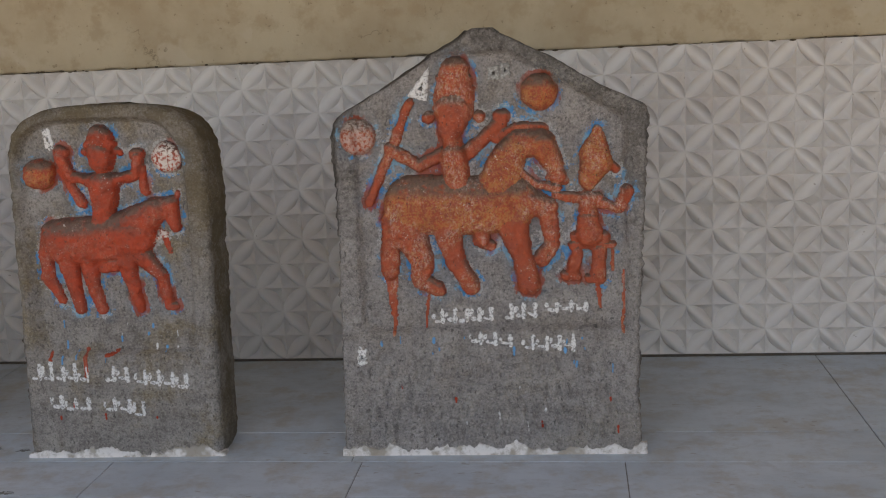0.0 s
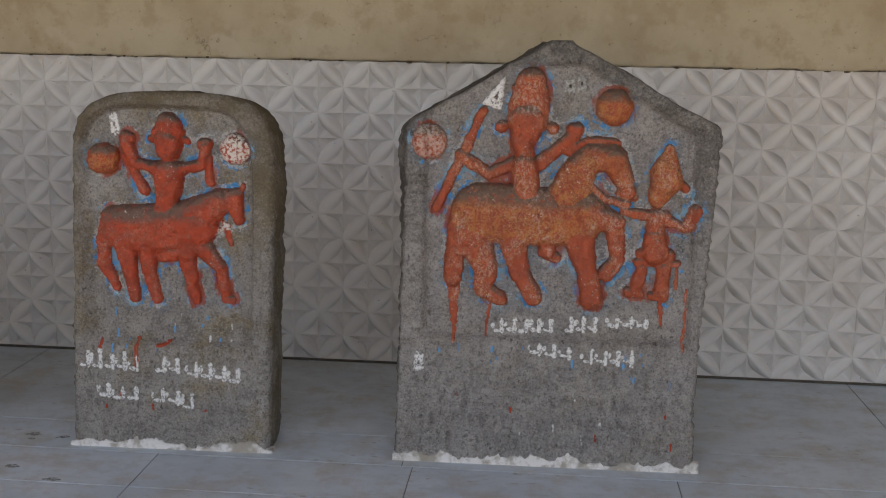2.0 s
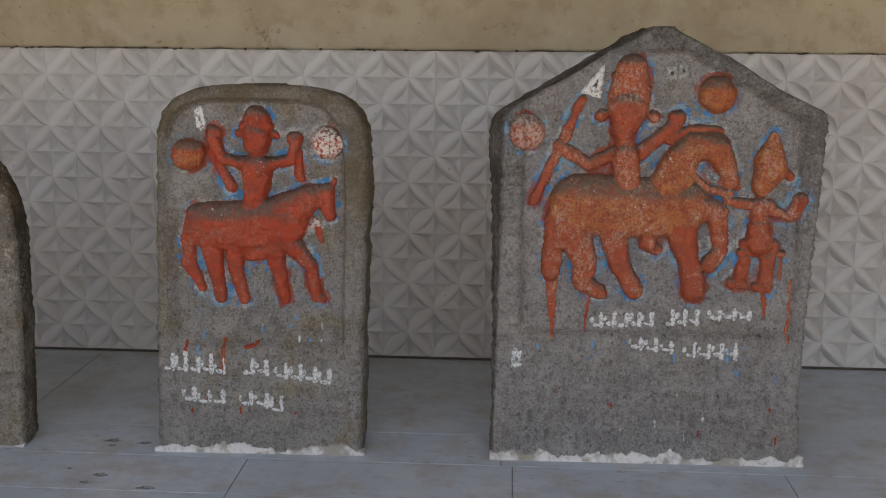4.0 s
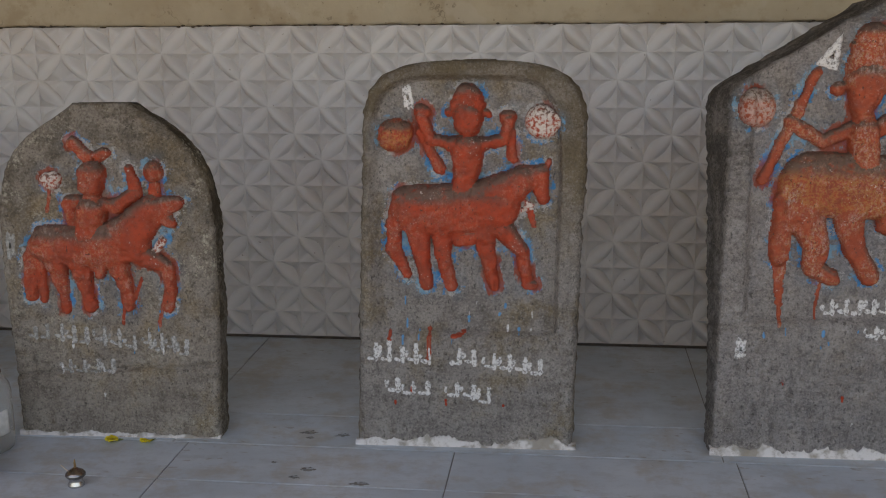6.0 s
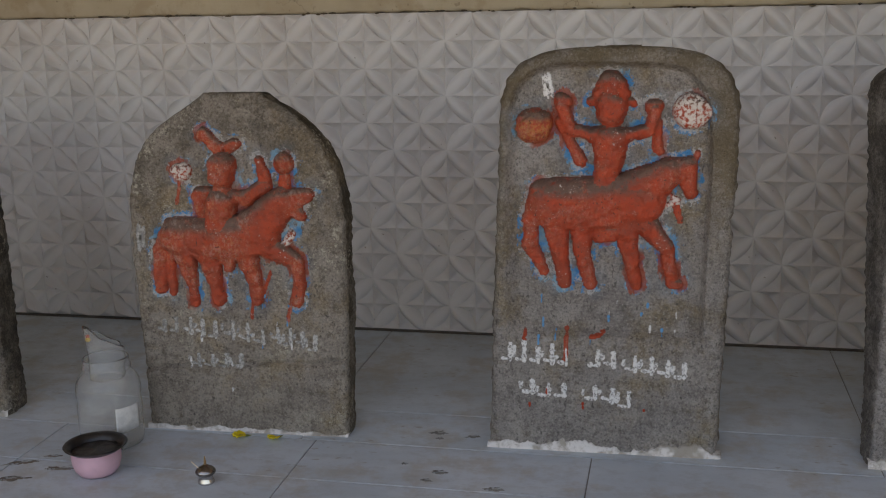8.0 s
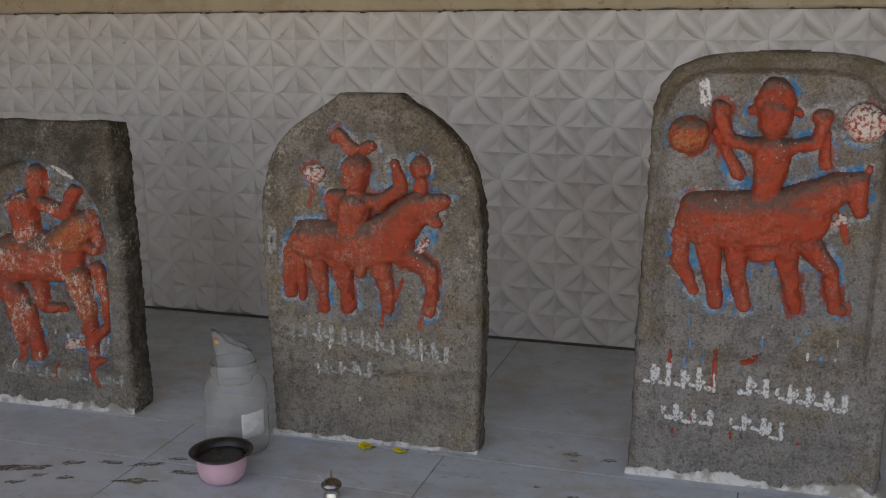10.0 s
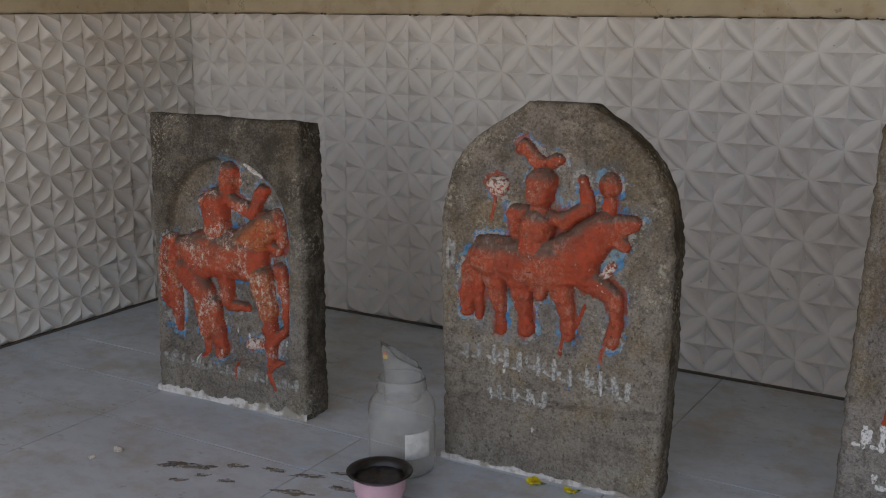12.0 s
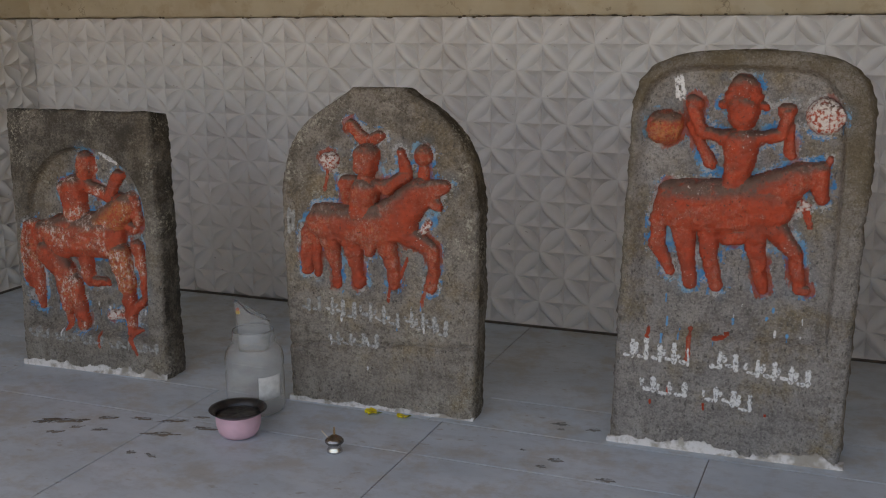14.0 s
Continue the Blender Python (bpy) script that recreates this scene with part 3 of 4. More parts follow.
def wall(name, m, x0, x1, label, bottom=-0.6, top=2.4):
    """A masonry wall, its face at local y = 0, its thickness behind."""
    root = thing(name, m, label, "wall", kind="structure")
    bm = bmesh.new()
    box(bm, x0, x1, 0.012, 0.2, bottom, TILE_TOP + 0.012)
    part("masonry", bm, GROUT, root, "dirty grout bed behind the tiles", smooth=False)
    bm = bmesh.new()
    n = int((x1 - x0) / 0.012)
    cols = []
    for i in range(n + 1):
        x = x0 + (x1 - x0) * i / n
        v = Vector((x * 13, 1.7, x0))
        lip = 0.0035 * noise.noise(v) + 0.0025 * noise.noise(v * 4) + 0.0015 * noise.noise(v * 11)
        row = []
        for k, z in enumerate((TILE_TOP + 0.002 + lip, TILE_TOP + 0.004 + lip, TILE_TOP + 0.012, TILE_TOP + 0.05, 1.1, 1.4, 2.0, top)):
            y = (-0.008, -0.017, -0.020 - 0.5 * lip, -0.018, -0.017, -0.017, -0.017, -0.017)[k]
            row.append(bm.verts.new((x, y - 0.002 * noise.noise(Vector((x * 3, z * 3, 5))), z)))
        row.append(bm.verts.new((x, 0.2, top)))
        row.append(bm.verts.new((x, 0.2, TILE_TOP + 0.004)))
        cols.append(row)
    for p, q in zip(cols, cols[1:]):
        for k in range(len(p)):
            k2 = (k + 1) % len(p)
            bm.faces.new((p[k], q[k], q[k2], p[k2]))
    part("plaster", bm, PLASTER, root, "stained cream plaster with a ragged lower edge")
    bm = bmesh.new()
    box(bm, x0, x1, -0.0245, 0.0, -0.002, 0.0055)
    part("dirty_joint", bm, simple("dark_joint_dirt", (0.09, 0.075, 0.06), 0.95), root, "dark dirty joint along the floor", smooth=False)
    return root


wall_back = wall("wall_back", pose(0, BACK, 0), -3.46, 2.3, "back wall with white embossed tiles under cream plaster")
wall_left = wall("wall_left", pose(SIDE_X, 0, 0, 0, 0, 90), 0.75, BACK + 0.01, "side wall with white embossed tiles under cream plaster")

# unseen wall, added to keep light from the right off the platform
bm = bmesh.new()
box(bm, 2.3, 2.5, 0.75, BACK + 0.2, -0.75, 2.4, 0.004)
tagged(new("unseen_wall_right", mesh_of(bm, "unseen_wall_right", PLASTER, False)), "unseen cream plastered wall added to hold back light from the right", "wall", kind="structure")

# grime and small lumps along the tile's upper edge
rng = random.Random(5)
bm = bmesh.new()
for _ in range(70):
    x = rng.uniform(-3.2, 2.25)
    l = rng.uniform(0.003, 0.012)
    bmesh.ops.create_icosphere(bm, subdivisions=1, radius=1.0, matrix=Matrix.LocRotScale((x, -0.017, TILE_TOP + rng.uniform(-0.001, 0.004)), None, (l, 0.004, rng.uniform(0.0015, 0.0035))))
part("dirt_crumbs", bm, simple("brown_grime", (0.10, 0.075, 0.05), 0.95), wall_back, "dark dirt caught along the tile edge")

# platform, ground, roof
bm = bmesh.new()
box(bm, SIDE_X - 0.2, 2.3, 0.75, BACK + 0.2, -0.75, -0.0022)
platform = tagged(new("floor", mesh_of(bm, "floor", FLOOR_GROUT, False)), "raised platform floor of blue-grey marble slabs", "floor", kind="structure")
bm = bmesh.new()
bmesh.ops.create_grid(bm, x_segments=40, y_segments=40, size=300, matrix=Matrix.Translation((0, 0, -0.6)))
tagged(new("ground", mesh_of(bm, "ground", EARTH, False)), "dusty bare earth in front of the platform", "ground", kind="structure")
# unseen roof, added to cut off high sky and direct sun
bm = bmesh.new()
box(bm, SIDE_X - 0.2, 2.5, 0.25, BACK + 0.2, 2.4, 2.55)
tagged(new("ceiling", mesh_of(bm, "ceiling", CONCRETE, False)), "unseen plain concrete roof slab added to block sky and sun", "ceiling", kind="structure")


# ---- memorial stones ----
def hero_stone(x, y, yaw, lean, label):
    return thing("memorial_stone", pose(x, y, 0, 0, 0, yaw) @ pose(0, 0, 0, -math.degrees(math.atan(lean)), 0, 0), label, "memorial stone", "row of memorial stones")


# the large gabled stone
def depth_gabled(X, Z):
    d = np.minimum.reduce([X + 0.288, 0.315 - X, Z - 0.298, 0.918 - Z + 0.0 * X, (0.990 - Z - 0.60 * X) * 0.86 - 0.03, (1.055 - Z + 0.55 * X) * 0.86])
    low = inside(Z - 0.298 + 0.02 * X, 0.02)
    row = np.abs(((Z - 0.035) % 0.046) / 0.046 - 0.5) < 0.34
    worn = (np.sin(170 * X + 2.2 * np.sin(53 * X + 40 * np.floor((Z - 0.035) / 0.046))) > 0.4) & row & (Z < 0.235) & (Z > 0.035) & (np.abs(X) < 0.29)
    return 0.018 * inside(d, 0.018) + 0.002 * low + 0.006 * worn


def gabled_stone():
    root = hero_stone(0.078, 2.297, 1.0, 0.055, "large grey stone slab with gabled top and vermilion painted carving")
    f = Relief()
    # discs
    f.limb(0.128, 0.827, 0.042, 0.128, 0.827, 0.042, ochre=1.0)
    f.limb(-0.280, 0.743, 0.041, -0.280, 0.743, 0.041, white=0.45)
    # spear
    f.limb(-0.163, 0.815, 0.010, -0.209, 0.708, 0.012)
    f.limb(-0.209, 0.708, 0.012, -0.263, 0.595, 0.012)
    # rider
    f.limb(-0.056, 0.881, 0.034, -0.060, 0.823, 0.047)
    f.limb(-0.080, 0.886, 0.010, -0.033, 0.884, 0.010, over=0.007)
    f.limb(-0.090, 0.865, 0.010, -0.025, 0.863, 0.010, over=0.007)
    f.limb(-0.093, 0.844, 0.010, -0.022, 0.842, 0.010, over=0.007)
    f.limb(-0.096, 0.823, 0.010, -0.026, 0.821, 0.010, over=0.007)
    f.limb(-0.063, 0.793, 0.046, -0.069, 0.754, 0.030, over=0.007)
    f.limb(-0.122, 0.782, 0.014, -0.118, 0.782, 0.014)
    f.limb(-0.006, 0.777, 0.014, -0.008, 0.778, 0.014)
    f.limb(-0.067, 0.732, 0.020, -0.066, 0.694, 0.030, over=0.007)
    f.limb(-0.066, 0.694, 0.032, -0.061, 0.640, 0.031, over=0.007)
    f.limb(-0.052, 0.630, 0.025, -0.023, 0.566, 0.022, over=0.007)
    f.limb(-0.023, 0.566, 0.019, -0.006, 0.501, 0.017, over=0.007)
    f.limb(-0.088, 0.699, 0.017, -0.146, 0.672, 0.014)
    f.limb(-0.146, 0.672, 0.014, -0.206, 0.712, 0.017)
    f.limb(-0.033, 0.699, 0.018, 0.043, 0.762, 0.014)
    f.limb(0.046, 0.777, 0.020, 0.046, 0.777, 0.020)
    # horse
    f.limb(-0.163, 0.583, 0.069, -0.009, 0.578, 0.066, ochre=1.0)
    f.limb(-0.009, 0.578, 0.069, 0.061, 0.582, 0.061, ochre=1.0)
    f.limb(0.028, 0.610, 0.056, 0.058, 0.690, 0.036, ochre=1.0)
    f.limb(0.058, 0.690, 0.036, 0.082, 0.716, 0.030, ochre=1.0)
    f.limb(0.030, 0.728, 0.012, 0.075, 0.752, 0.011)
    f.limb(0.075, 0.752, 0.011, 0.134, 0.746, 0.013)
    f.limb(0.082, 0.716, 0.030, 0.132, 0.714, 0.032, ochre=0.6)
    f.limb(0.134, 0.708, 0.032, 0.158, 0.664, 0.023, ochre=0.6, over=0.003)
    f.limb(0.158, 0.660, 0.022, 0.170, 0.638, 0.017, over=0.003)
    f.limb(0.146, 0.637, 0.008, 0.181, 0.629, 0.010)
    f.limb(0.136, 0.716, 0.008, 0.142, 0.713, 0.008, over=0.006)
    f.limb(0.063, 0.671, 0.009, 0.118, 0.622, 0.010, over=0.004)
    f.limb(0.118, 0.622, 0.010, 0.168, 0.613, 0.010, over=0.004)
    f.limb(-0.184, 0.538, 0.046, -0.145, 0.457, 0.027)
    f.limb(-0.145, 0.457, 0.027, -0.153, 0.410, 0.022)
    f.limb(-0.150, 0.407, 0.021, -0.112, 0.389, 0.017)
    f.limb(-0.088, 0.523, 0.033, -0.071, 0.451, 0.022)
    f.limb(-0.071, 0.451, 0.022, -0.037, 0.394, 0.021)
    f.limb(0.059, 0.538, 0.038, 0.083, 0.453, 0.024)
    f.limb(0.083, 0.453, 0.024, 0.095, 0.395, 0.026)
    f.limb(0.090, 0.585, 0.036, 0.138, 0.572, 0.026)
    f.limb(0.140, 0.567, 0.023, 0.149, 0.490, 0.018)
    f.limb(0.149, 0.485, 0.019, 0.126, 0.453, 0.019)
    f.limb(-0.012, 0.501, 0.019, 0.010, 0.486, 0.013)
    f.limb(-0.194, 0.609, 0.018, -0.216, 0.552, 0.022)
    f.limb(-0.216, 0.552, 0.022, -0.222, 0.435, 0.021)
    f.limb(-0.222, 0.435, 0.018, -0.218, 0.330, 0.008, flat=True)
    # attendant
    f.limb(0.255, 0.741, 0.009, 0.251, 0.683, 0.038, ochre=1.0)
    f.limb(0.233, 0.700, 0.008, 0.272, 0.698, 0.008, over=0.007)
    f.limb(0.225, 0.680, 0.008, 0.279, 0.678, 0.008, over=0.007)
    f.limb(0.251, 0.671, 0.038, 0.234, 0.627, 0.022, ochre=1.0)
    f.limb(0.279, 0.663, 0.015, 0.296, 0.650, 0.010)
    f.limb(0.214, 0.588, 0.014, 0.252, 0.588, 0.014)
    f.limb(0.232, 0.586, 0.022, 0.230, 0.545, 0.021)
    f.limb(0.230, 0.540, 0.024, 0.232, 0.508, 0.033)
    f.limb(0.204, 0.500, 0.016, 0.263, 0.500, 0.016)
    f.limb(0.192, 0.481, 0.010, 0.283, 0.481, 0.010, over=0.003)
    f.limb(0.203, 0.468, 0.014, 0.197, 0.425, 0.016)
    f.limb(0.176, 0.413, 0.011, 0.203, 0.411, 0.013)
    f.limb(0.254, 0.468, 0.016, 0.250, 0.415, 0.018)
    f.limb(0.232, 0.405, 0.012, 0.258, 0.404, 0.013)
    f.limb(0.249, 0.583, 0.014, 0.300, 0.560, 0.011)
    f.limb(0.300, 0.560, 0.011, 0.318, 0.602, 0.014)
    f.limb(0.208, 0.588, 0.011, 0.162, 0.598, 0.010)
    # drips
    f.limb(-0.217, 0.349, 0.005, -0.217, 0.287, 0.004, flat=True)
    f.limb(0.249, 0.404, 0.006, 0.254, 0.339, 0.004, flat=True)
    f.limb(0.284, 0.467, 0.005, 0.282, 0.423, 0.004, flat=True)
    f.limb(0.306, 0.422, 0.004, 0.305, 0.282, 0.004, flat=True)
    f.limb(-0.137, 0.381, 0.004, -0.143, 0.302, 0.004, flat=True)
    slab(root, [(0, -0.348), (0.15, -0.344), (0.55, -0.336), (0.765, -0.334), (0.793, -0.320), (0.857, -0.201), (0.915, -0.110), (0.968, -0.012)],
         [(0, 0.343), (0.14, 0.336), (0.32, 0.342), (0.52, 0.353), (0.65, 0.361), (0.782, 0.368), (0.793, 0.360), (0.838, 0.260), (0.897, 0.170), (0.968, 0.030)],
         0.972, 0.15, depth_gabled, f, 11.0, STONE_A, bevel=0.010, ease=1.25, amp=0.008, chip=0.0055, flare=0.055)
    carve(f, depth_gabled, 1.5, RED_A, root, "raised carving in worn vermilion and ochre paint")
    def tip(a):
        k = (a / (2 * math.pi) * 3) % 3
        c = ((-0.114, 0.894), (-0.168, 0.829), (-0.122, 0.815), (-0.114, 0.894))
        p, q, t = c[int(k)], c[int(k) + 1], k - int(k)
        return p[0] + (q[0] - p[0]) * t + 0.003 * noise.noise(Vector((a * 4, 1, 0))), p[1] + (q[1] - p[1]) * t + 0.003 * noise.noise(Vector((a * 5, 4, 0)))

    patch("white_daub", root, depth_gabled, tip, CHALK, "white painted spear tip", 0.004)
    dab("white_daub", root, depth_gabled, -0.295, 0.236, 0.022, 0.040, 35, CHALK, "white paint blot")
    dab("white_daub", root, depth_gabled, 0.030, 0.872, 0.030, 0.030, 36, CHALK_FAINT, "rubbed white paint blot")
    dab("white_daub", root, depth_gabled, 0.055, 0.878, 0.022, 0.032, 37, CHALK_FAINT, "rubbed white paint blot")
    word(root, depth_gabled, -0.130, 0.306, 0.010, 0.312, 0.038, 41)
    word(root, depth_gabled, 0.032, 0.312, 0.110, 0.316, 0.038, 42)
    word(root, depth_gabled, 0.128, 0.326, 0.226, 0.328, 0.030, 43)
    word(root, depth_gabled, -0.048, 0.262, 0.055, 0.252, 0.032, 44)
    word(root, depth_gabled, 0.074, 0.246, 0.195, 0.240, 0.040, 45)
    runs(root, depth_gabled, 51, 14, -0.25, 0.30, 0.20, 0.31, SKYBLUE, "blue paint run")
    runs(root, depth_gabled, 52, 5, -0.25, 0.30, 0.06, 0.20, DRIP, "red paint run")
    runs(root, depth_gabled, 53, 6, -0.28, 0.28, 0.03, 0.18, CHALK, "white paint run")
    mortar(root, -0.352, 0.348, -0.002, 3.0, 0.024, 0.03)
    return root


# the round-cornered stone with a framed panel
def depth_framed(X, Z):
    u, v = (X - 0.006) / (0.186 + 0.02 * Z), (Z - 0.49) / 0.315
    d = (1 - (np.abs(u) ** 5 + np.abs(np.clip(v, 0, 9)) ** 5) ** 0.2) * 0.19
    soft = np.where((X < -0.1) & (Z < 0.72), 0.035, 0.011)
    d = np.minimum(d, Z - 0.256)
    return 0.026 * inside(d, soft) + 0.001 * (Z < 0.25)


def framed_stone():
    root = hero_stone(-0.806, 2.283, 1.5, 0.0, "grey-brown stone slab with rounded top, framed panel and vermilion carving")
    f = Relief()
    f.limb(-0.142, 0.686, 0.037, -0.142, 0.686, 0.034, ochre=1.0)
    f.limb(0.165, 0.713, 0.036, 0.165, 0.713, 0.036, white=1.0)
    f.limb(0.011, 0.763, 0.031, 0.011, 0.752, 0.038)
    f.limb(0.011, 0.725, 0.035, 0.011, 0.713, 0.031, over=0.007)
    f.limb(0.002, 0.725, 0.007, 0.022, 0.723, 0.007, over=0.007)
    f.limb(-0.029, 0.732, 0.010, -0.027, 0.732, 0.010)
    f.limb(0.052, 0.732, 0.010, 0.050, 0.732, 0.010)
    f.limb(-0.022, 0.667, 0.018, 0.043, 0.667, 0.018, over=0.007)
    f.limb(0.010, 0.656, 0.036, 0.008, 0.620, 0.030, over=0.007)
    f.limb(0.008, 0.620, 0.029, 0.000, 0.568, 0.024, over=0.007)
    f.limb(0.002, 0.568, 0.018, -0.026, 0.532, 0.015, over=0.007)
    f.limb(-0.016, 0.667, 0.015, -0.067, 0.678, 0.014, over=0.007)
    f.limb(-0.067, 0.678, 0.014, -0.085, 0.721, 0.015, over=0.007)
    f.limb(-0.084, 0.732, 0.019, -0.084, 0.732, 0.019)
    f.limb(-0.089, 0.693, 0.011, -0.049, 0.613, 0.013)
    f.limb(0.040, 0.667, 0.015, 0.088, 0.676, 0.013, over=0.007)
    f.limb(0.088, 0.676, 0.013, 0.098, 0.715, 0.014, over=0.007)
    f.limb(0.095, 0.721, 0.019, 0.095, 0.721, 0.019)
    f.limb(0.104, 0.693, 0.010, 0.104, 0.637, 0.011)
    f.limb(-0.106, 0.526, 0.051, -0.026, 0.527, 0.058)
    f.limb(-0.026, 0.527, 0.058, 0.070, 0.539, 0.053)
    f.limb(0.064, 0.551, 0.048, 0.125, 0.592, 0.032)
    f.limb(0.125, 0.592, 0.031, 0.160, 0.603, 0.023)
    f.limb(0.158, 0.603, 0.022, 0.170, 0.552, 0.015)
    f.limb(0.174, 0.618, 0.008, 0.181, 0.632, 0.006)
    f.limb(-0.124, 0.549, 0.028, -0.147, 0.490, 0.020)
    f.limb(-0.147, 0.490, 0.017, -0.150, 0.442, 0.016)
    f.limb(-0.150, 0.442, 0.016, -0.122, 0.385, 0.011)
    f.limb(-0.098, 0.485, 0.026, -0.085, 0.407, 0.016)
    f.limb(-0.085, 0.407, 0.016, -0.079, 0.362, 0.014)
    f.limb(-0.048, 0.485, 0.024, -0.040, 0.408, 0.016)
    f.limb(-0.040, 0.408, 0.016, -0.026, 0.360, 0.014)
    f.limb(-0.008, 0.470, 0.022, 0.018, 0.470, 0.020)
    f.limb(0.043, 0.485, 0.025, 0.055, 0.410, 0.015)
    f.limb(0.055, 0.410, 0.014, 0.066, 0.361, 0.013)
    f.limb(0.080, 0.490, 0.026, 0.126, 0.438, 0.016)
    f.limb(0.126, 0.438, 0.015, 0.136, 0.376, 0.013)
    f.limb(0.136, 0.367, 0.012, 0.148, 0.365, 0.012)
    f.limb(0.093, 0.507, 0.006, 0.145, 0.536, 0.006, white=1.0)
    f.limb(0.126, 0.551, 0.005, 0.145, 0.536, 0.006, white=1.0)
    f.limb(0.137, 0.533, 0.008, 0.150, 0.494, 0.006, flat=True)
    f.limb(-0.160, 0.259, 0.004, -0.162, 0.242, 0.005, flat=True)
    f.limb(0.003, 0.258, 0.005, -0.024, 0.253, 0.005, flat=True)
    f.limb(-0.073, 0.262, 0.006, -0.075, 0.199, 0.006, flat=True)
    def half(z):
        return (1 - min(max((z - 0.66) / 0.1802, 0), 0.9995) ** 3.4) ** (1 / 3.4)

    slab(root, lambda z: 0.022 - (0.258 - 0.025 * min(z / 0.66, 1)) * half(z),
         lambda z: 0.022 + (0.214 + 0.02 * min(z / 0.6, 1)) * half(z) - 0.006 * math.exp(-((z - 0.497) / 0.012) ** 2),
         0.840, 0.165, depth_framed, f, 23.0, STONE_B, bevel=0.018, ease=2.2, amp=0.006, chip=0.004)
    carve(f, depth_framed, 4.5, RED_B, root, "raised carving in bright vermilion paint")
    dab("white_daub", root, depth_framed, -0.115, 0.764, 0.022, 0.050, 61, CHALK, "white painted blade", -0.12)
    word(root, depth_framed, -0.215, 0.194, -0.068, 0.186, 0.046, 71)
    word(root, depth_framed, -0.036, 0.190, 0.030, 0.184, 0.044, 72)
    word(root, depth_framed, 0.040, 0.180, 0.172, 0.166, 0.042, 73)
    word(root, depth_framed, -0.172, 0.122, -0.072, 0.116, 0.034, 74)
    word(root, depth_framed, -0.042, 0.118, 0.062, 0.098, 0.036, 75)
    runs(root, depth_framed, 81, 10, -0.16, 0.18, 0.24, 0.36, SKYBLUE, "blue paint run")
    runs(root, depth_framed, 82, 4, -0.15, 0.10, 0.02, 0.26, DRIP, "red paint run")
    runs(root, depth_framed, 83, 5, -0.10, 0.16, 0.24, 0.34, CHALK, "white paint run")
    mortar(root, -0.240, 0.240, -0.002, 9.0, 0.021, 0.03)
    return root


# the arched stone with a plain foot
def depth_arched(X, Z):
    u, v = (X + 0.016) / 0.174, np.clip((Z - 0.42) / 0.25, 0, 9)
    d = np.minimum((1 - np.hypot(u, v)) * 0.174, Z - 0.284)
    foot = inside(0.152 + 0.07 * X + 0.004 * np.sin(30 * X) - Z, 0.007)
    return 0.011 * inside(d, 0.026) + 0.006 - 0.006 * foot + 0.007 * np.exp(-((Z - 0.156 - 0.07 * X - 0.004 * np.sin(30 * X)) / 0.0045) ** 2) + 0.03 * np.clip(Z - 0.62, 0, 1) ** 1.2


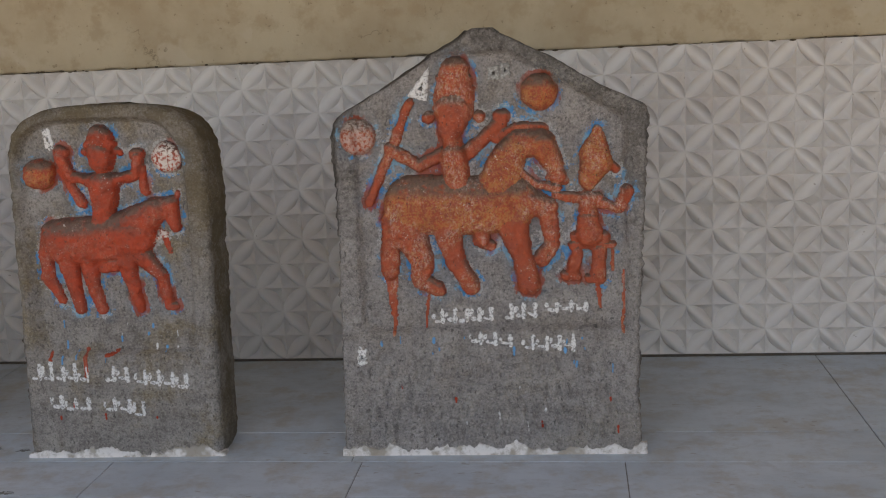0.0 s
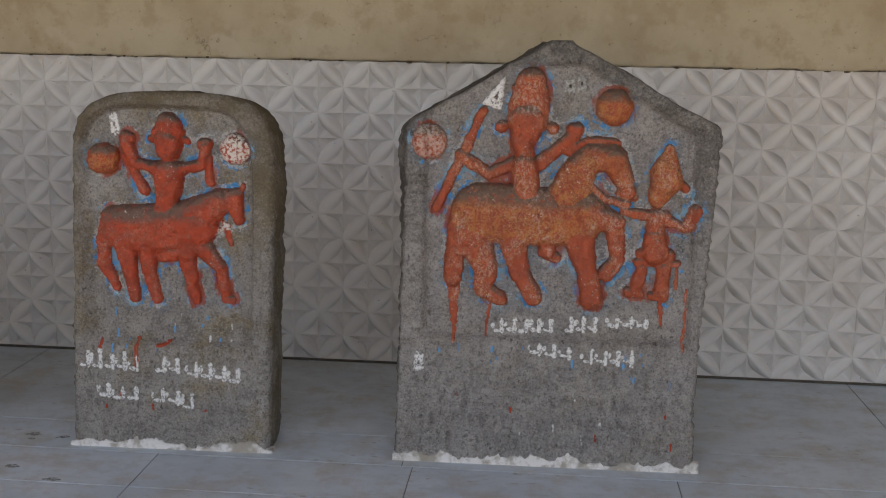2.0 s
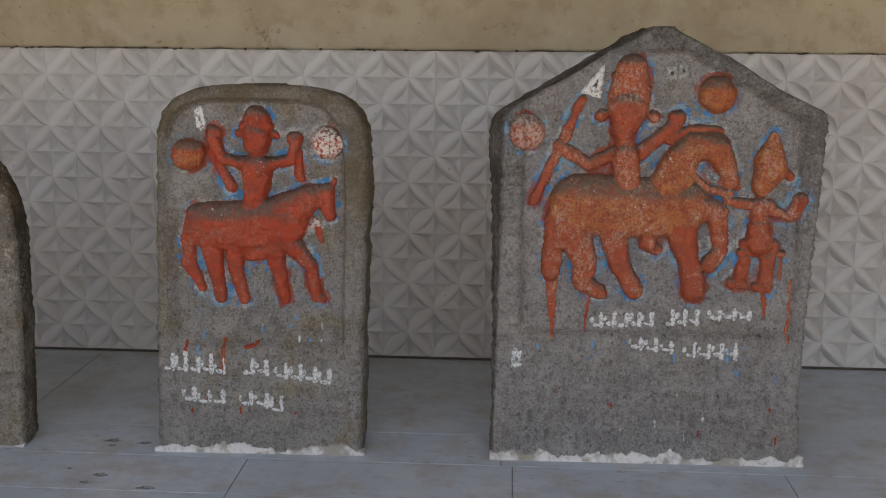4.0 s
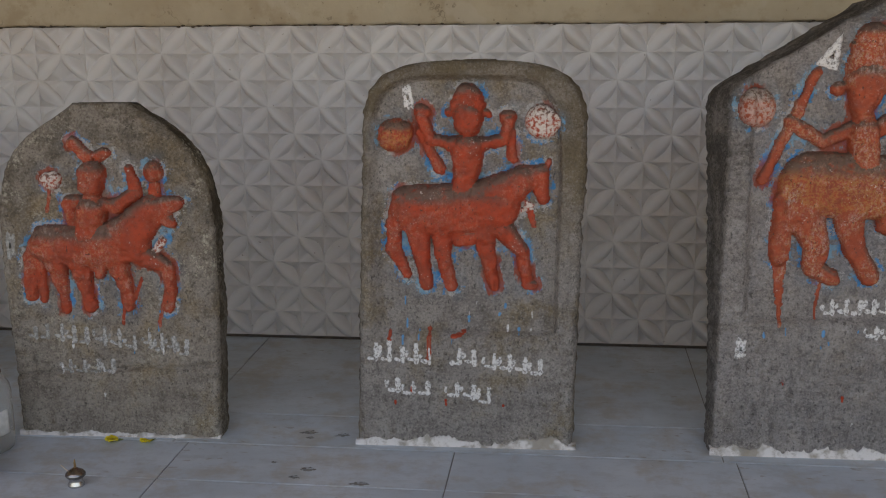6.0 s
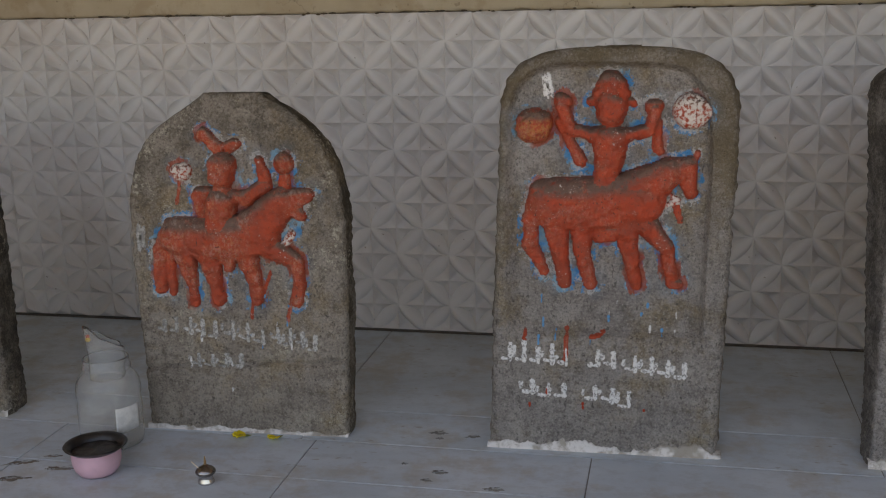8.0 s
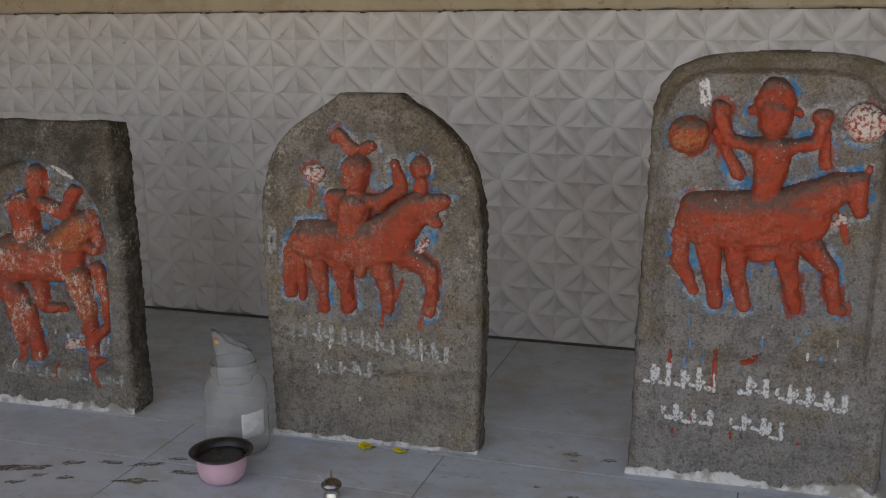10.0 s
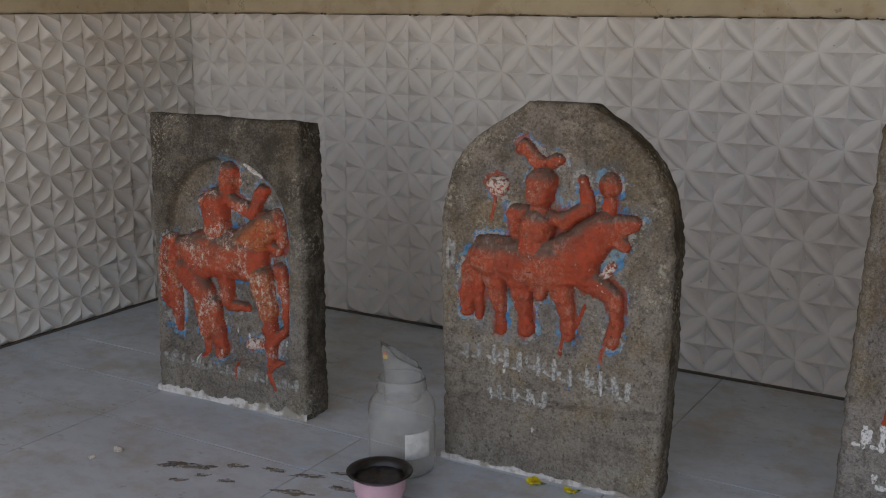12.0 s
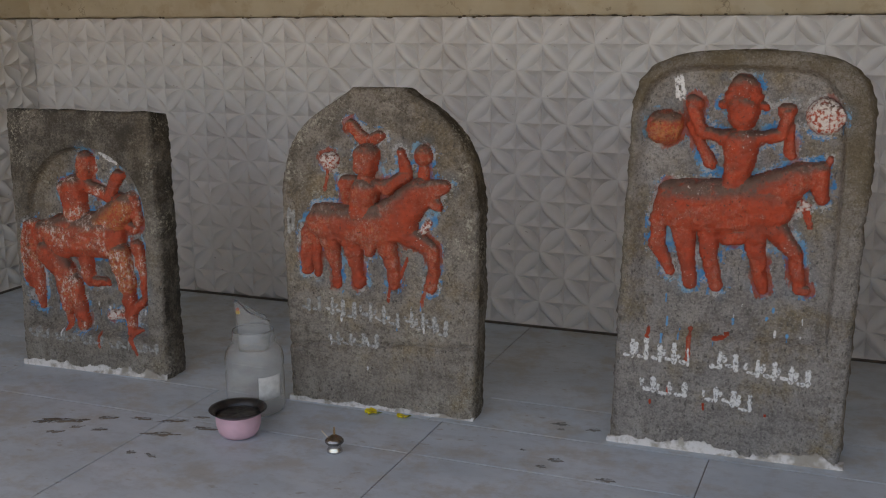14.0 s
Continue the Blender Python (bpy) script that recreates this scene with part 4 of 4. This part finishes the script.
def arched_stone():
    root = hero_stone(-1.588, 2.268, 2.2, 0.02, "dark lichen-flecked stone slab with arched top and vermilion carving")
    f = Relief()
    f.limb(-0.123, 0.585, 0.021, -0.123, 0.585, 0.021, white=1.0)
    f.limb(-0.132, 0.563, 0.005, -0.140, 0.513, 0.004, flat=True)
    f.limb(-0.064, 0.666, 0.016, -0.039, 0.638, 0.015)
    f.limb(-0.030, 0.597, 0.032, -0.031, 0.578, 0.030, over=0.007)
    f.limb(-0.012, 0.638, 0.014, 0.002, 0.646, 0.012)
    f.limb(-0.032, 0.545, 0.020, -0.034, 0.508, 0.034, over=0.007)
    f.limb(-0.034, 0.515, 0.036, -0.046, 0.470, 0.028, over=0.007)
    f.limb(-0.034, 0.458, 0.023, -0.018, 0.409, 0.016, over=0.007)
    f.limb(-0.018, 0.409, 0.015, -0.026, 0.377, 0.013, over=0.007)
    f.limb(-0.086, 0.538, 0.015, 0.017, 0.529, 0.017)
    f.limb(-0.088, 0.536, 0.015, -0.081, 0.495, 0.013)
    f.limb(-0.081, 0.495, 0.013, -0.049, 0.474, 0.014)
    f.limb(0.017, 0.527, 0.016, 0.066, 0.558, 0.015)
    f.limb(0.067, 0.570, 0.014, 0.052, 0.610, 0.011)
    f.limb(0.110, 0.604, 0.024, 0.110, 0.604, 0.022)
    f.limb(0.108, 0.574, 0.013, 0.108, 0.558, 0.015)
    f.limb(-0.138, 0.442, 0.044, -0.041, 0.440, 0.048)
    f.limb(-0.041, 0.440, 0.048, 0.048, 0.450, 0.046)
    f.limb(0.042, 0.463, 0.050, 0.102, 0.522, 0.034)
    f.limb(0.102, 0.522, 0.033, 0.162, 0.538, 0.016)
    f.limb(0.120, 0.510, 0.022, 0.138, 0.494, 0.015)
    f.limb(-0.157, 0.469, 0.015, -0.182, 0.412, 0.017)
    f.limb(-0.182, 0.412, 0.017, -0.186, 0.323, 0.012)
    f.limb(-0.158, 0.425, 0.013, -0.162, 0.317, 0.009)
    f.limb(-0.127, 0.412, 0.028, -0.114, 0.340, 0.014)
    f.limb(-0.114, 0.340, 0.014, -0.110, 0.293, 0.010)
    f.limb(-0.075, 0.408, 0.028, -0.060, 0.342, 0.016)
    f.limb(-0.060, 0.342, 0.015, -0.053, 0.303, 0.016)
    f.limb(-0.032, 0.392, 0.018, -0.026, 0.377, 0.011)
    f.limb(0.014, 0.408, 0.028, 0.030, 0.345, 0.016)
    f.limb(0.030, 0.345, 0.016, 0.033, 0.302, 0.014)
    f.limb(0.071, 0.420, 0.026, 0.128, 0.394, 0.016)
    f.limb(0.128, 0.394, 0.016, 0.131, 0.349, 0.014)
    f.limb(0.131, 0.349, 0.014, 0.124, 0.304, 0.015)
    f.limb(0.117, 0.454, 0.009, 0.090, 0.410, 0.010, white=1.0)
    f.limb(0.022, 0.302, 0.005, 0.020, 0.266, 0.004, flat=True)
    f.limb(0.109, 0.294, 0.005, 0.105, 0.262, 0.005, flat=True)
    f.limb(0.066, 0.366, 0.005, 0.046, 0.315, 0.004, flat=True)
    slab(root, [(0, -0.233), (0.09, -0.236), (0.25, -0.244), (0.42, -0.249), (0.513, -0.249), (0.588, -0.236), (0.643, -0.211), (0.685, -0.170), (0.722, -0.108), (0.744, -0.078), (0.752, -0.056)],
         [(0, 0.231), (0.17, 0.234), (0.30, 0.236), (0.48, 0.237), (0.566, 0.228), (0.638, 0.200), (0.685, 0.160), (0.720, 0.113), (0.744, 0.066), (0.752, 0.046)],
         0.753, 0.115, depth_arched, f, 37.0, STONE_C, bevel=0.014, amp=0.005, chip=0.0035, taper=0.10, taper_right=0.05, worn=0.013, rows=250, ease=1.35)
    carve(f, depth_arched, 7.5, RED_C, root, "raised carving in vermilion paint")
    word(root, depth_arched, -0.205, 0.224, -0.150, 0.226, 0.036, 91, CHALK_FAINT)
    word(root, depth_arched, -0.145, 0.222, -0.060, 0.212, 0.044, 92, CHALK_WORN)
    word(root, depth_arched, -0.052, 0.214, 0.050, 0.200, 0.042, 93, CHALK_WORN)
    word(root, depth_arched, 0.058, 0.208, 0.166, 0.190, 0.040, 94, CHALK_WORN)
    word(root, depth_arched, -0.135, 0.146, -0.005, 0.148, 0.032, 95, CHALK_WORN)
    dab("white_daub", root, depth_arched, -0.224, 0.44, 0.02, 0.06, 96, CHALK_FAINT, "rubbed whitewash")
    dab("white_daub", root, depth_arched, -0.176, 0.43, 0.010, 0.05, 97, CHALK, "white paint edge")
    runs(root, depth_arched, 98, 9, -0.15, 0.14, 0.20, 0.34, SKYBLUE, "blue paint run")
    runs(root, depth_arched, 99, 8, -0.15, 0.15, 0.05, 0.32, CHALK, "white paint run")
    mortar(root, -0.236, 0.232, -0.001, 14.0, 0.012)
    return root


# the square stone with a round-headed niche
def depth_niche(X, Z):
    u, v = (X + 0.022) / 0.178, np.clip((Z - 0.40) / 0.186, 0, 9)
    d = np.minimum((1 - np.hypot(u, v)) * 0.178, Z - 0.104)
    return 0.024 * inside(d, np.where((Z < 0.2) | (X > 0.1), 0.022, 0.009))


def niche_stone():
    root = hero_stone(-2.403, 2.258, 2.5, 0.055, "dark square-topped stone slab with arched niche and vermilion carving")
    f = Relief()
    f.limb(-0.024, 0.554, 0.025, -0.026, 0.521, 0.023)
    f.limb(-0.006, 0.546, 0.012, -0.001, 0.529, 0.012, flat=True)
    f.limb(-0.057, 0.485, 0.030, -0.054, 0.425, 0.034, over=0.007)
    f.limb(-0.046, 0.406, 0.024, -0.034, 0.333, 0.020, over=0.007)
    f.limb(-0.034, 0.333, 0.019, -0.025, 0.246, 0.015, over=0.007)
    f.limb(-0.091, 0.478, 0.020, -0.078, 0.430, 0.018)
    f.limb(-0.078, 0.430, 0.016, -0.029, 0.404, 0.016)
    f.limb(-0.029, 0.404, 0.016, 0.029, 0.407, 0.015)
    f.limb(-0.045, 0.499, 0.019, 0.046, 0.462, 0.017)
    f.limb(0.046, 0.464, 0.017, 0.075, 0.519, 0.017)
    f.limb(-0.158, 0.360, 0.031, -0.071, 0.370, 0.052)
    f.limb(-0.106, 0.352, 0.055, 0.029, 0.361, 0.061)
    f.limb(0.029, 0.381, 0.048, 0.094, 0.440, 0.034, ochre=1.0)
    f.limb(0.086, 0.446, 0.029, 0.118, 0.455, 0.017)
    f.limb(0.115, 0.462, 0.017, 0.129, 0.405, 0.016)
    f.limb(0.046, 0.402, 0.016, 0.120, 0.383, 0.013)
    f.limb(-0.190, 0.378, 0.017, -0.195, 0.315, 0.023)
    f.limb(-0.195, 0.315, 0.023, -0.183, 0.197, 0.017)
    f.limb(-0.183, 0.197, 0.017, -0.178, 0.160, 0.009)
    f.limb(-0.142, 0.307, 0.039, -0.099, 0.257, 0.030)
    f.limb(-0.104, 0.257, 0.028, -0.094, 0.161, 0.018)
    f.limb(-0.073, 0.233, 0.023, -0.048, 0.126, 0.021)
    f.limb(-0.094, 0.161, 0.017, -0.092, 0.112, 0.010, flat=True)
    f.limb(-0.030, 0.293, 0.019, -0.022, 0.240, 0.014)
    f.limb(-0.022, 0.237, 0.014, 0.029, 0.236, 0.011)
    f.limb(0.070, 0.319, 0.032, 0.094, 0.229, 0.024, ochre=1.0)
    f.limb(0.094, 0.229, 0.021, 0.103, 0.122, 0.016)
    f.limb(0.108, 0.116, 0.013, 0.127, 0.119, 0.008)
    f.limb(0.123, 0.339, 0.018, 0.142, 0.262, 0.012)
    f.limb(0.142, 0.262, 0.012, 0.148, 0.203, 0.013)
    f.limb(0.148, 0.203, 0.013, 0.094, 0.159, 0.012)
    f.limb(0.094, 0.159, 0.012, 0.042, 0.153, 0.014, white=1.0)
    f.limb(0.108, 0.103, 0.009, 0.126, 0.058, 0.005, flat=True)
    f.limb(0.011, 0.101, 0.005, 0.013, 0.066, 0.004, flat=True)
    slab(root, [(0, -0.226), (0.34, -0.241), (0.66, -0.254), (0.676, -0.250)],
         [(0, 0.215), (0.20, 0.207), (0.45, 0.196), (0.66, 0.184), (0.678, 0.178)],
         0.680, 0.095, depth_niche, f, 51.0, STONE_D, bevel=0.011, amp=0.009, ease=1.1, chip=0.004)
    carve(f, depth_niche, 9.5, RED_D, root, "raised carving in scuffed vermilion paint")
    bm = bmesh.new()
    stroke(bm, depth_niche, 0.017, 0.574, 0.072, 0.546, 0.010, random.Random(4), 0.004)
    part("white_daub", bm, CHALK, root, "white painted edge of the niche")
    for k in range(5):
        word(root, depth_niche, -0.212 + 0.084 * k, 0.078 - 0.003 * k, -0.145 + 0.084 * k, 0.076 - 0.003 * k, 0.026, 110 + k, CHALK_FAINT, "faint pale bars of a worn inscription")
    runs(root, depth_niche, 121, 8, -0.20, 0.16, 0.08, 0.20, SKYBLUE, "blue paint run")
    runs(root, depth_niche, 122, 6, -0.16, 0.15, 0.10, 0.24, CHALK, "white paint run")
    mortar(root, -0.230, 0.218, -0.002, 19.0, 0.020)
    return root


gabled_stone()
framed_stone()
arched_stone()
niche_stone()


# ---- things on the floor ----
def plastic_jar():
    root = thing("plastic_jar", pose(-1.862, 2.166, 0.0, 0, 0, 20), "cloudy clear plastic jar, empty, beside a memorial stone", "jar")
    bm = bmesh.new()
    prof = [(0.001, 0.004), (0.03, 0.003), (0.052, 0.001), (0.060, 0.006), (0.0625, 0.02), (0.0625, 0.10), (0.0605, 0.113), (0.0605, 0.116), (0.0625, 0.122), (0.0625, 0.140), (0.060, 0.156), (0.053, 0.170), (0.046, 0.178), (0.0445, 0.182), (0.047, 0.184), (0.047, 0.190), (0.0445, 0.193), (0.0445, 0.208), (0.043, 0.211)]
    prof = [(1.1 * r, 0.94 * z) for r, z in prof]
    inner = [(max(r - 0.0012, 0.0005), z + (0.0012 if k < 3 else 0.0)) for k, (r, z) in enumerate(prof)]
    lathe(bm, prof + inner[::-1], 64)
    body = part("jar_body", bm, JAR_PLASTIC, root)
    body.visible_shadow = False
    bm = bmesh.new()
    n = 14
    cols = []
    for i in range(n + 1):
        a = radians(-72 + 48 * i / n)
        r = 0.0695
        cols.append([bm.verts.new((r * math.cos(a), r * math.sin(a), 0.046 + 0.054 * k / 4 + 0.002 * noise.noise(Vector((i * 0.5, k, 0))))) for k in range(5)])
    for p, q in zip(cols, cols[1:]):
        for k in range(4):
            bm.faces.new((p[k], q[k], q[k + 1], p[k + 1]))
    ob = part("paper_label", bm, LABEL, root, "torn white paper label")
    sol = ob.modifiers.new("thickness", "SOLIDIFY")
    sol.thickness = 0.0004
    return root


def film_pouch():
    """A crumpled clear pouch standing in the jar's mouth."""
    root = thing("plastic_pouch", pose(-1.862, 2.166, 0.0, 0, 0, 20), "crumpled clear plastic pouch stuck in the jar's mouth", "plastic bag")
    bm = bmesh.new()
    n, rows = 36, 14
    prev = None
    for k in range(rows + 1):
        s = k / rows
        ring = []
        for i in range(n):
            a = 2 * math.pi * i / n
            top = 0.243 + 0.024 * math.cos(a - radians(195)) + 0.008 * max(0, math.cos(a - radians(215))) ** 6
            r = 0.036 + 0.004 * s + 0.004 * math.sin(5 * a + 3 * s) * s + 0.004 * noise.noise(Vector((math.cos(a) * 2, math.sin(a) * 2, s * 4)))
            ring.append(bm.verts.new((r * math.cos(a), 0.75 * r * math.sin(a), 0.150 + (top - 0.150) * s)))
        if prev:
            for i in range(n):
                bm.faces.new((prev[i], prev[(i + 1) % n], ring[(i + 1) % n], ring[i]))
        prev = ring
    film = part("film", bm, BAG_PLASTIC, root)
    film.visible_shadow = False
    sol = film.modifiers.new("thickness", "SOLIDIFY")
    sol.thickness = 0.0006
    for name, mat, z, s in (("red_print", PRINT_RED, 0.250, 0.0045), ("yellow_print", PRINT_YELLOW, 0.243, 0.0055)):
        bm = bmesh.new()
        bmesh.ops.create_icosphere(bm, subdivisions=2, radius=1.0, matrix=Matrix.LocRotScale((-0.030, -0.015, z), None, (s, 0.0012, s)))
        part(name, bm, mat, root)
    return root


def enamel_bowl():
    root = thing("enamel_bowl", pose(-1.815, 2.015, 0.0, 0, 0, 0), "pink enamel bowl with a black sooty inside and rim", "bowl")
    bm = bmesh.new()
    lathe(bm, [(0.001, 0.001), (0.030, 0.0008), (0.037, 0.003), (0.044, 0.012), (0.0485, 0.026), (0.050, 0.040), (0.0495, 0.050), (0.0505, 0.054), (0.050, 0.056)], 64)
    part("bowl_body", bm, PINK, root)
    bm = bmesh.new()
    lathe(bm, [(0.0507, 0.0535), (0.057, 0.058), (0.0632, 0.0625), (0.0642, 0.064), (0.0632, 0.0652), (0.056, 0.062), (0.049, 0.056), (0.0475, 0.040), (0.043, 0.016), (0.030, 0.006), (0.001, 0.005)], 64, 0.004)
    part("rim_and_lining", bm, SOOT, root, "black sooty rim and lining")
    bm = bmesh.new()
    lathe(bm, [(0.0005, 0.052), (0.012, 0.0525), (0.025, 0.051), (0.036, 0.052), (0.0485, 0.051), (0.046, 0.036)], 40)
    for v in bm.verts:
        v.co.z += 0.004 * noise.noise(v.co * 60)
    part("charred_residue", bm, SOOT, root)
    return root


def oil_lamp():
    root = thing("oil_lamp", pose(-1.572, 2.006, 0.0) @ Matrix.Scale(1.08, 4), "small steel oil lamp with charred wick", "oil lamp")
    bm = bmesh.new()
    lathe(bm, [(0.001, 0.0), (0.0135, 0.0), (0.0155, 0.002), (0.0155, 0.005), (0.0125, 0.010), (0.0125, 0.015), (0.016, 0.019)], 40)
    part("lamp_foot", bm, STEEL, root)
    bm = bmesh.new()
    lathe(bm, [(0.016, 0.0185), (0.0188, 0.022), (0.0188, 0.025), (0.015, 0.030), (0.008, 0.034), (0.004, 0.0365), (0.0005, 0.037)], 40)
    part("lamp_cover", bm, STEEL_DARK, root, "oily dark steel cover")
    bm = bmesh.new()
    lathe(bm, [(0.0024, 0.035), (0.0022, 0.044), (0.0012, 0.052), (0.0003, 0.054)], 10, 0.1)
    part("wick", bm, WICK, root)
    bm = bmesh.new()
    box(bm, -0.0008, 0.0008, -0.0008, 0.0008, 0.0, 0.022, 0.0003)
    bm.transform(pose(-0.009, -0.004, 0.028, 0, -48, 0))
    part("matchstick", bm, STICK, root)
    return root


def fallen_petal(x, y, turn, size):
    root = thing("fallen_flower", pose(x, y, 0.0005, 0, 0, turn), "small yellow fallen flower on the floor", "flower", "fallen flowers")
    for k in range(5):
        bm = bmesh.new()
        a = radians(-50 + 25 * k)
        prev = None
        for i in range(7):
            s = i / 6
            w = size * 0.26 * math.sin(math.pi * (0.12 + 0.83 * s))
            c = Vector((math.cos(a), math.sin(a), 0)) * size * s
            nrm = Vector((-math.sin(a), math.cos(a), 0))
            row = [bm.verts.new(c + nrm * w * t + Vector((0, 0, 0.0015 + 0.005 * s * (0.4 + abs(t)) + 0.001 * k))) for t in (-1, -0.5, 0, 0.5, 1)]
            if prev:
                for j in range(4):
                    bm.faces.new((prev[j], row[j], row[j + 1], prev[j + 1]))
            prev = row
        ob = part("petal", bm, PETAL, root)
        sol = ob.modifiers.new("thickness", "SOLIDIFY")
        sol.thickness = 0.0006
    bm = bmesh.new()
    lathe(bm, [(0.0004, 0.0), (0.0022, 0.003), (0.0026, 0.006), (0.0012, 0.012), (0.0003, 0.016)], 10)
    bm.transform(pose(0.002, 0, 0.003, 0, -90, 0))
    part("calyx", bm, LEAF, root)
    return root


def rubble_chip(x, y, size, seed):
    bm = bmesh.new()
    bmesh.ops.create_icosphere(bm, subdivisions=3, radius=size)
    for v in bm.verts:
        v.co *= 1 + 0.45 * noise.noise(v.co * 90 + Vector((seed, 0, 0)))
        v.co.z = max(v.co.z * 0.7, -0.35 * size)
    ob = new("rubble_chip", mesh_of(bm, "rubble_chip", PEBBLE))
    ob.matrix_world = pose(x, y, 0.35 * size, 0, 0, 40 * seed)
    return tagged(ob, "small pale chip of rubble on the floor", "stone chip", "rubble chips")


def floor_stain(x, y, w, l, turn, seed, material, label):
    """A thin dried puddle with a ragged outline."""
    bm = bmesh.new()
    n = 44
    mid = bm.verts.new((0, 0, 0.0006))
    ring, skirt = [], []
    for i in range(n):
        a = 2 * math.pi * i / n
        v = Vector((math.cos(a), math.sin(a), seed))
        k = 1.15 + 0.6 * noise.noise(v * 1.6) + 0.5 * noise.noise(v * 4) + 0.3 * noise.noise(v * 9)
        ring.append(bm.verts.new((w * k * math.cos(a), l * k * math.sin(a), 0.0006)))
        skirt.append(bm.verts.new((w * k * 1.02 * math.cos(a), l * k * 1.02 * math.sin(a), -0.001)))
    for i in range(n):
        j = (i + 1) % n
        bm.faces.new((mid, ring[i], ring[j]))
        bm.faces.new((ring[i], skirt[i], skirt[j], ring[j]))
    ob = new("floor_stain", mesh_of(bm, "floor_stain", material))
    ob.matrix_world = pose(x, y, 0, 0, 0, turn)
    return tagged(ob, label, "stain", "floor stains")


plastic_jar()
film_pouch()
enamel_bowl()
oil_lamp()
fallen_petal(-1.583, 2.240, 200, 0.028)
fallen_petal(-1.508, 2.243, 235, 0.023)
rubble_chip(-2.444, 1.870, 0.008, 1)
rubble_chip(-2.427, 1.923, 0.010, 2)
BROWN = "dried brown stain on the marble floor"
GREY = "grey damp mark on the marble floor"
srng = random.Random(17)
for x, y, w, l in ((-2.245, 1.945, 0.045, 0.013), (-2.285, 1.925, 0.02, 0.007), (-2.19, 1.925, 0.012, 0.006), (-2.16, 1.995, 0.018, 0.007), (-2.08, 2.02, 0.024, 0.007), (-2.0, 2.035, 0.03, 0.008), (-1.985, 1.955, 0.032, 0.009), (-2.13, 1.93, 0.014, 0.007), (-1.955, 2.075, 0.014, 0.006), (-1.905, 2.02, 0.03, 0.007), (-2.215, 1.885, 0.016, 0.006)):
    floor_stain(x, y, w, l, srng.uniform(5, 30), srng.uniform(0, 50), STAIN, BROWN)
for x, y, w, l in ((-1.163, 2.330, 0.016, 0.009), (-1.085, 2.322, 0.013, 0.007), (-1.155, 2.30, 0.007, 0.004), (-1.12, 2.13, 0.012, 0.008), (-1.14, 2.09, 0.009, 0.006), (-1.0, 2.07, 0.014, 0.008), (-1.2, 2.16, 0.006, 0.004), (-1.98, 1.85, 0.009, 0.007), (-1.93, 1.85, 0.014, 0.006)):
    floor_stain(x, y, w, l, srng.uniform(-15, 20), srng.uniform(0, 50), DAMP, GREY)


# ---- tiles of the floor and the walls ----
def floor_tiles():
    rows = ((2.438, BACK - 0.002, 0.962, 1.21), (2.252, 2.438, 0.962, 1.21), (2.056, 2.252, 0.378, 0.60), (1.456, 2.056, 0.378, 0.60), (0.75, 1.456, 0.378, 0.60))
    meshes = {}
    for y0, y1, x_ref, step in rows:
        k = math.floor((SIDE_X - x_ref) / step)
        while x_ref + k * step < 2.25:
            a, b = max(x_ref + k * step, SIDE_X + 0.002), min(x_ref + (k + 1) * step, 2.298)
            k += 1
            if b - a < 0.02:
                continue
            key = (round(b - a, 3), round(y1 - y0, 3))
            if key not in meshes:
                bm = bmesh.new()
                box(bm, 0.0013, b - a - 0.0013, 0.0013, y1 - y0 - 0.0013, -0.0135, 0.0, 0.0009)
                meshes[key] = mesh_of(bm, "floor_tile", MARBLE, False)
            ob = new("floor_tile", meshes[key])
            ob.parent = platform
            ob.location = (a, y0, 0.0)


def wall_tiles(root, x_joint, x0, x1, sunk_low, sunk_high, turn=0):
    """Two courses of tiles along a wall, cut at the ends; sunk_low, sunk_high: the columns whose relief is turned inward; turn: 1 where the flowers begin one square on."""
    full = petal_tile(4, 6, turn), petal_tile(4, 6, turn, True)
    k = math.floor((x0 - x_joint) / 0.301)
    while x_joint + k * 0.301 < x1 - 0.02:
        a, column = x_joint + k * 0.301, k
        k += 1
        meshes, at, wide = full, a, 0.301 / 0.3
        if a < x0 - 0.005:
            n = max(1, round((a + 0.301 - x0) / CELL))
            meshes, at, wide = [petal_tile(n, 6, 4 - n + turn), petal_tile(n, 6, 4 - n + turn, True)], x0, (a + 0.301 - x0) / (n * CELL)
        elif a + 0.301 > x1 + 0.005:
            n = max(1, round((x1 - a) / CELL))
            meshes, wide = [petal_tile(n, 6, turn), petal_tile(n, 6, turn, True)], (x1 - a) / (n * CELL)
        for c in range(2):
            sunk = column in (sunk_low, sunk_high)[c]
            ob = new("wall_tile", meshes[int(sunk)])
            ob.parent = root
            ob.location = (at, 0.0, 0.005 + 0.4485 * c)
            ob.scale = (wide, 1.0, 0.4485 / 0.45)


floor_tiles()
wall_tiles(wall_back, 0.370, SIDE_X, 2.298, (-10, -9), (-12, -11, -10, -9, 0, 1))
wall_tiles(wall_left, 2.77, 0.75, BACK - 0.012, (-1, -2, -3, -4), (0, -1, -2, -3, -4, -5, -6), 1)
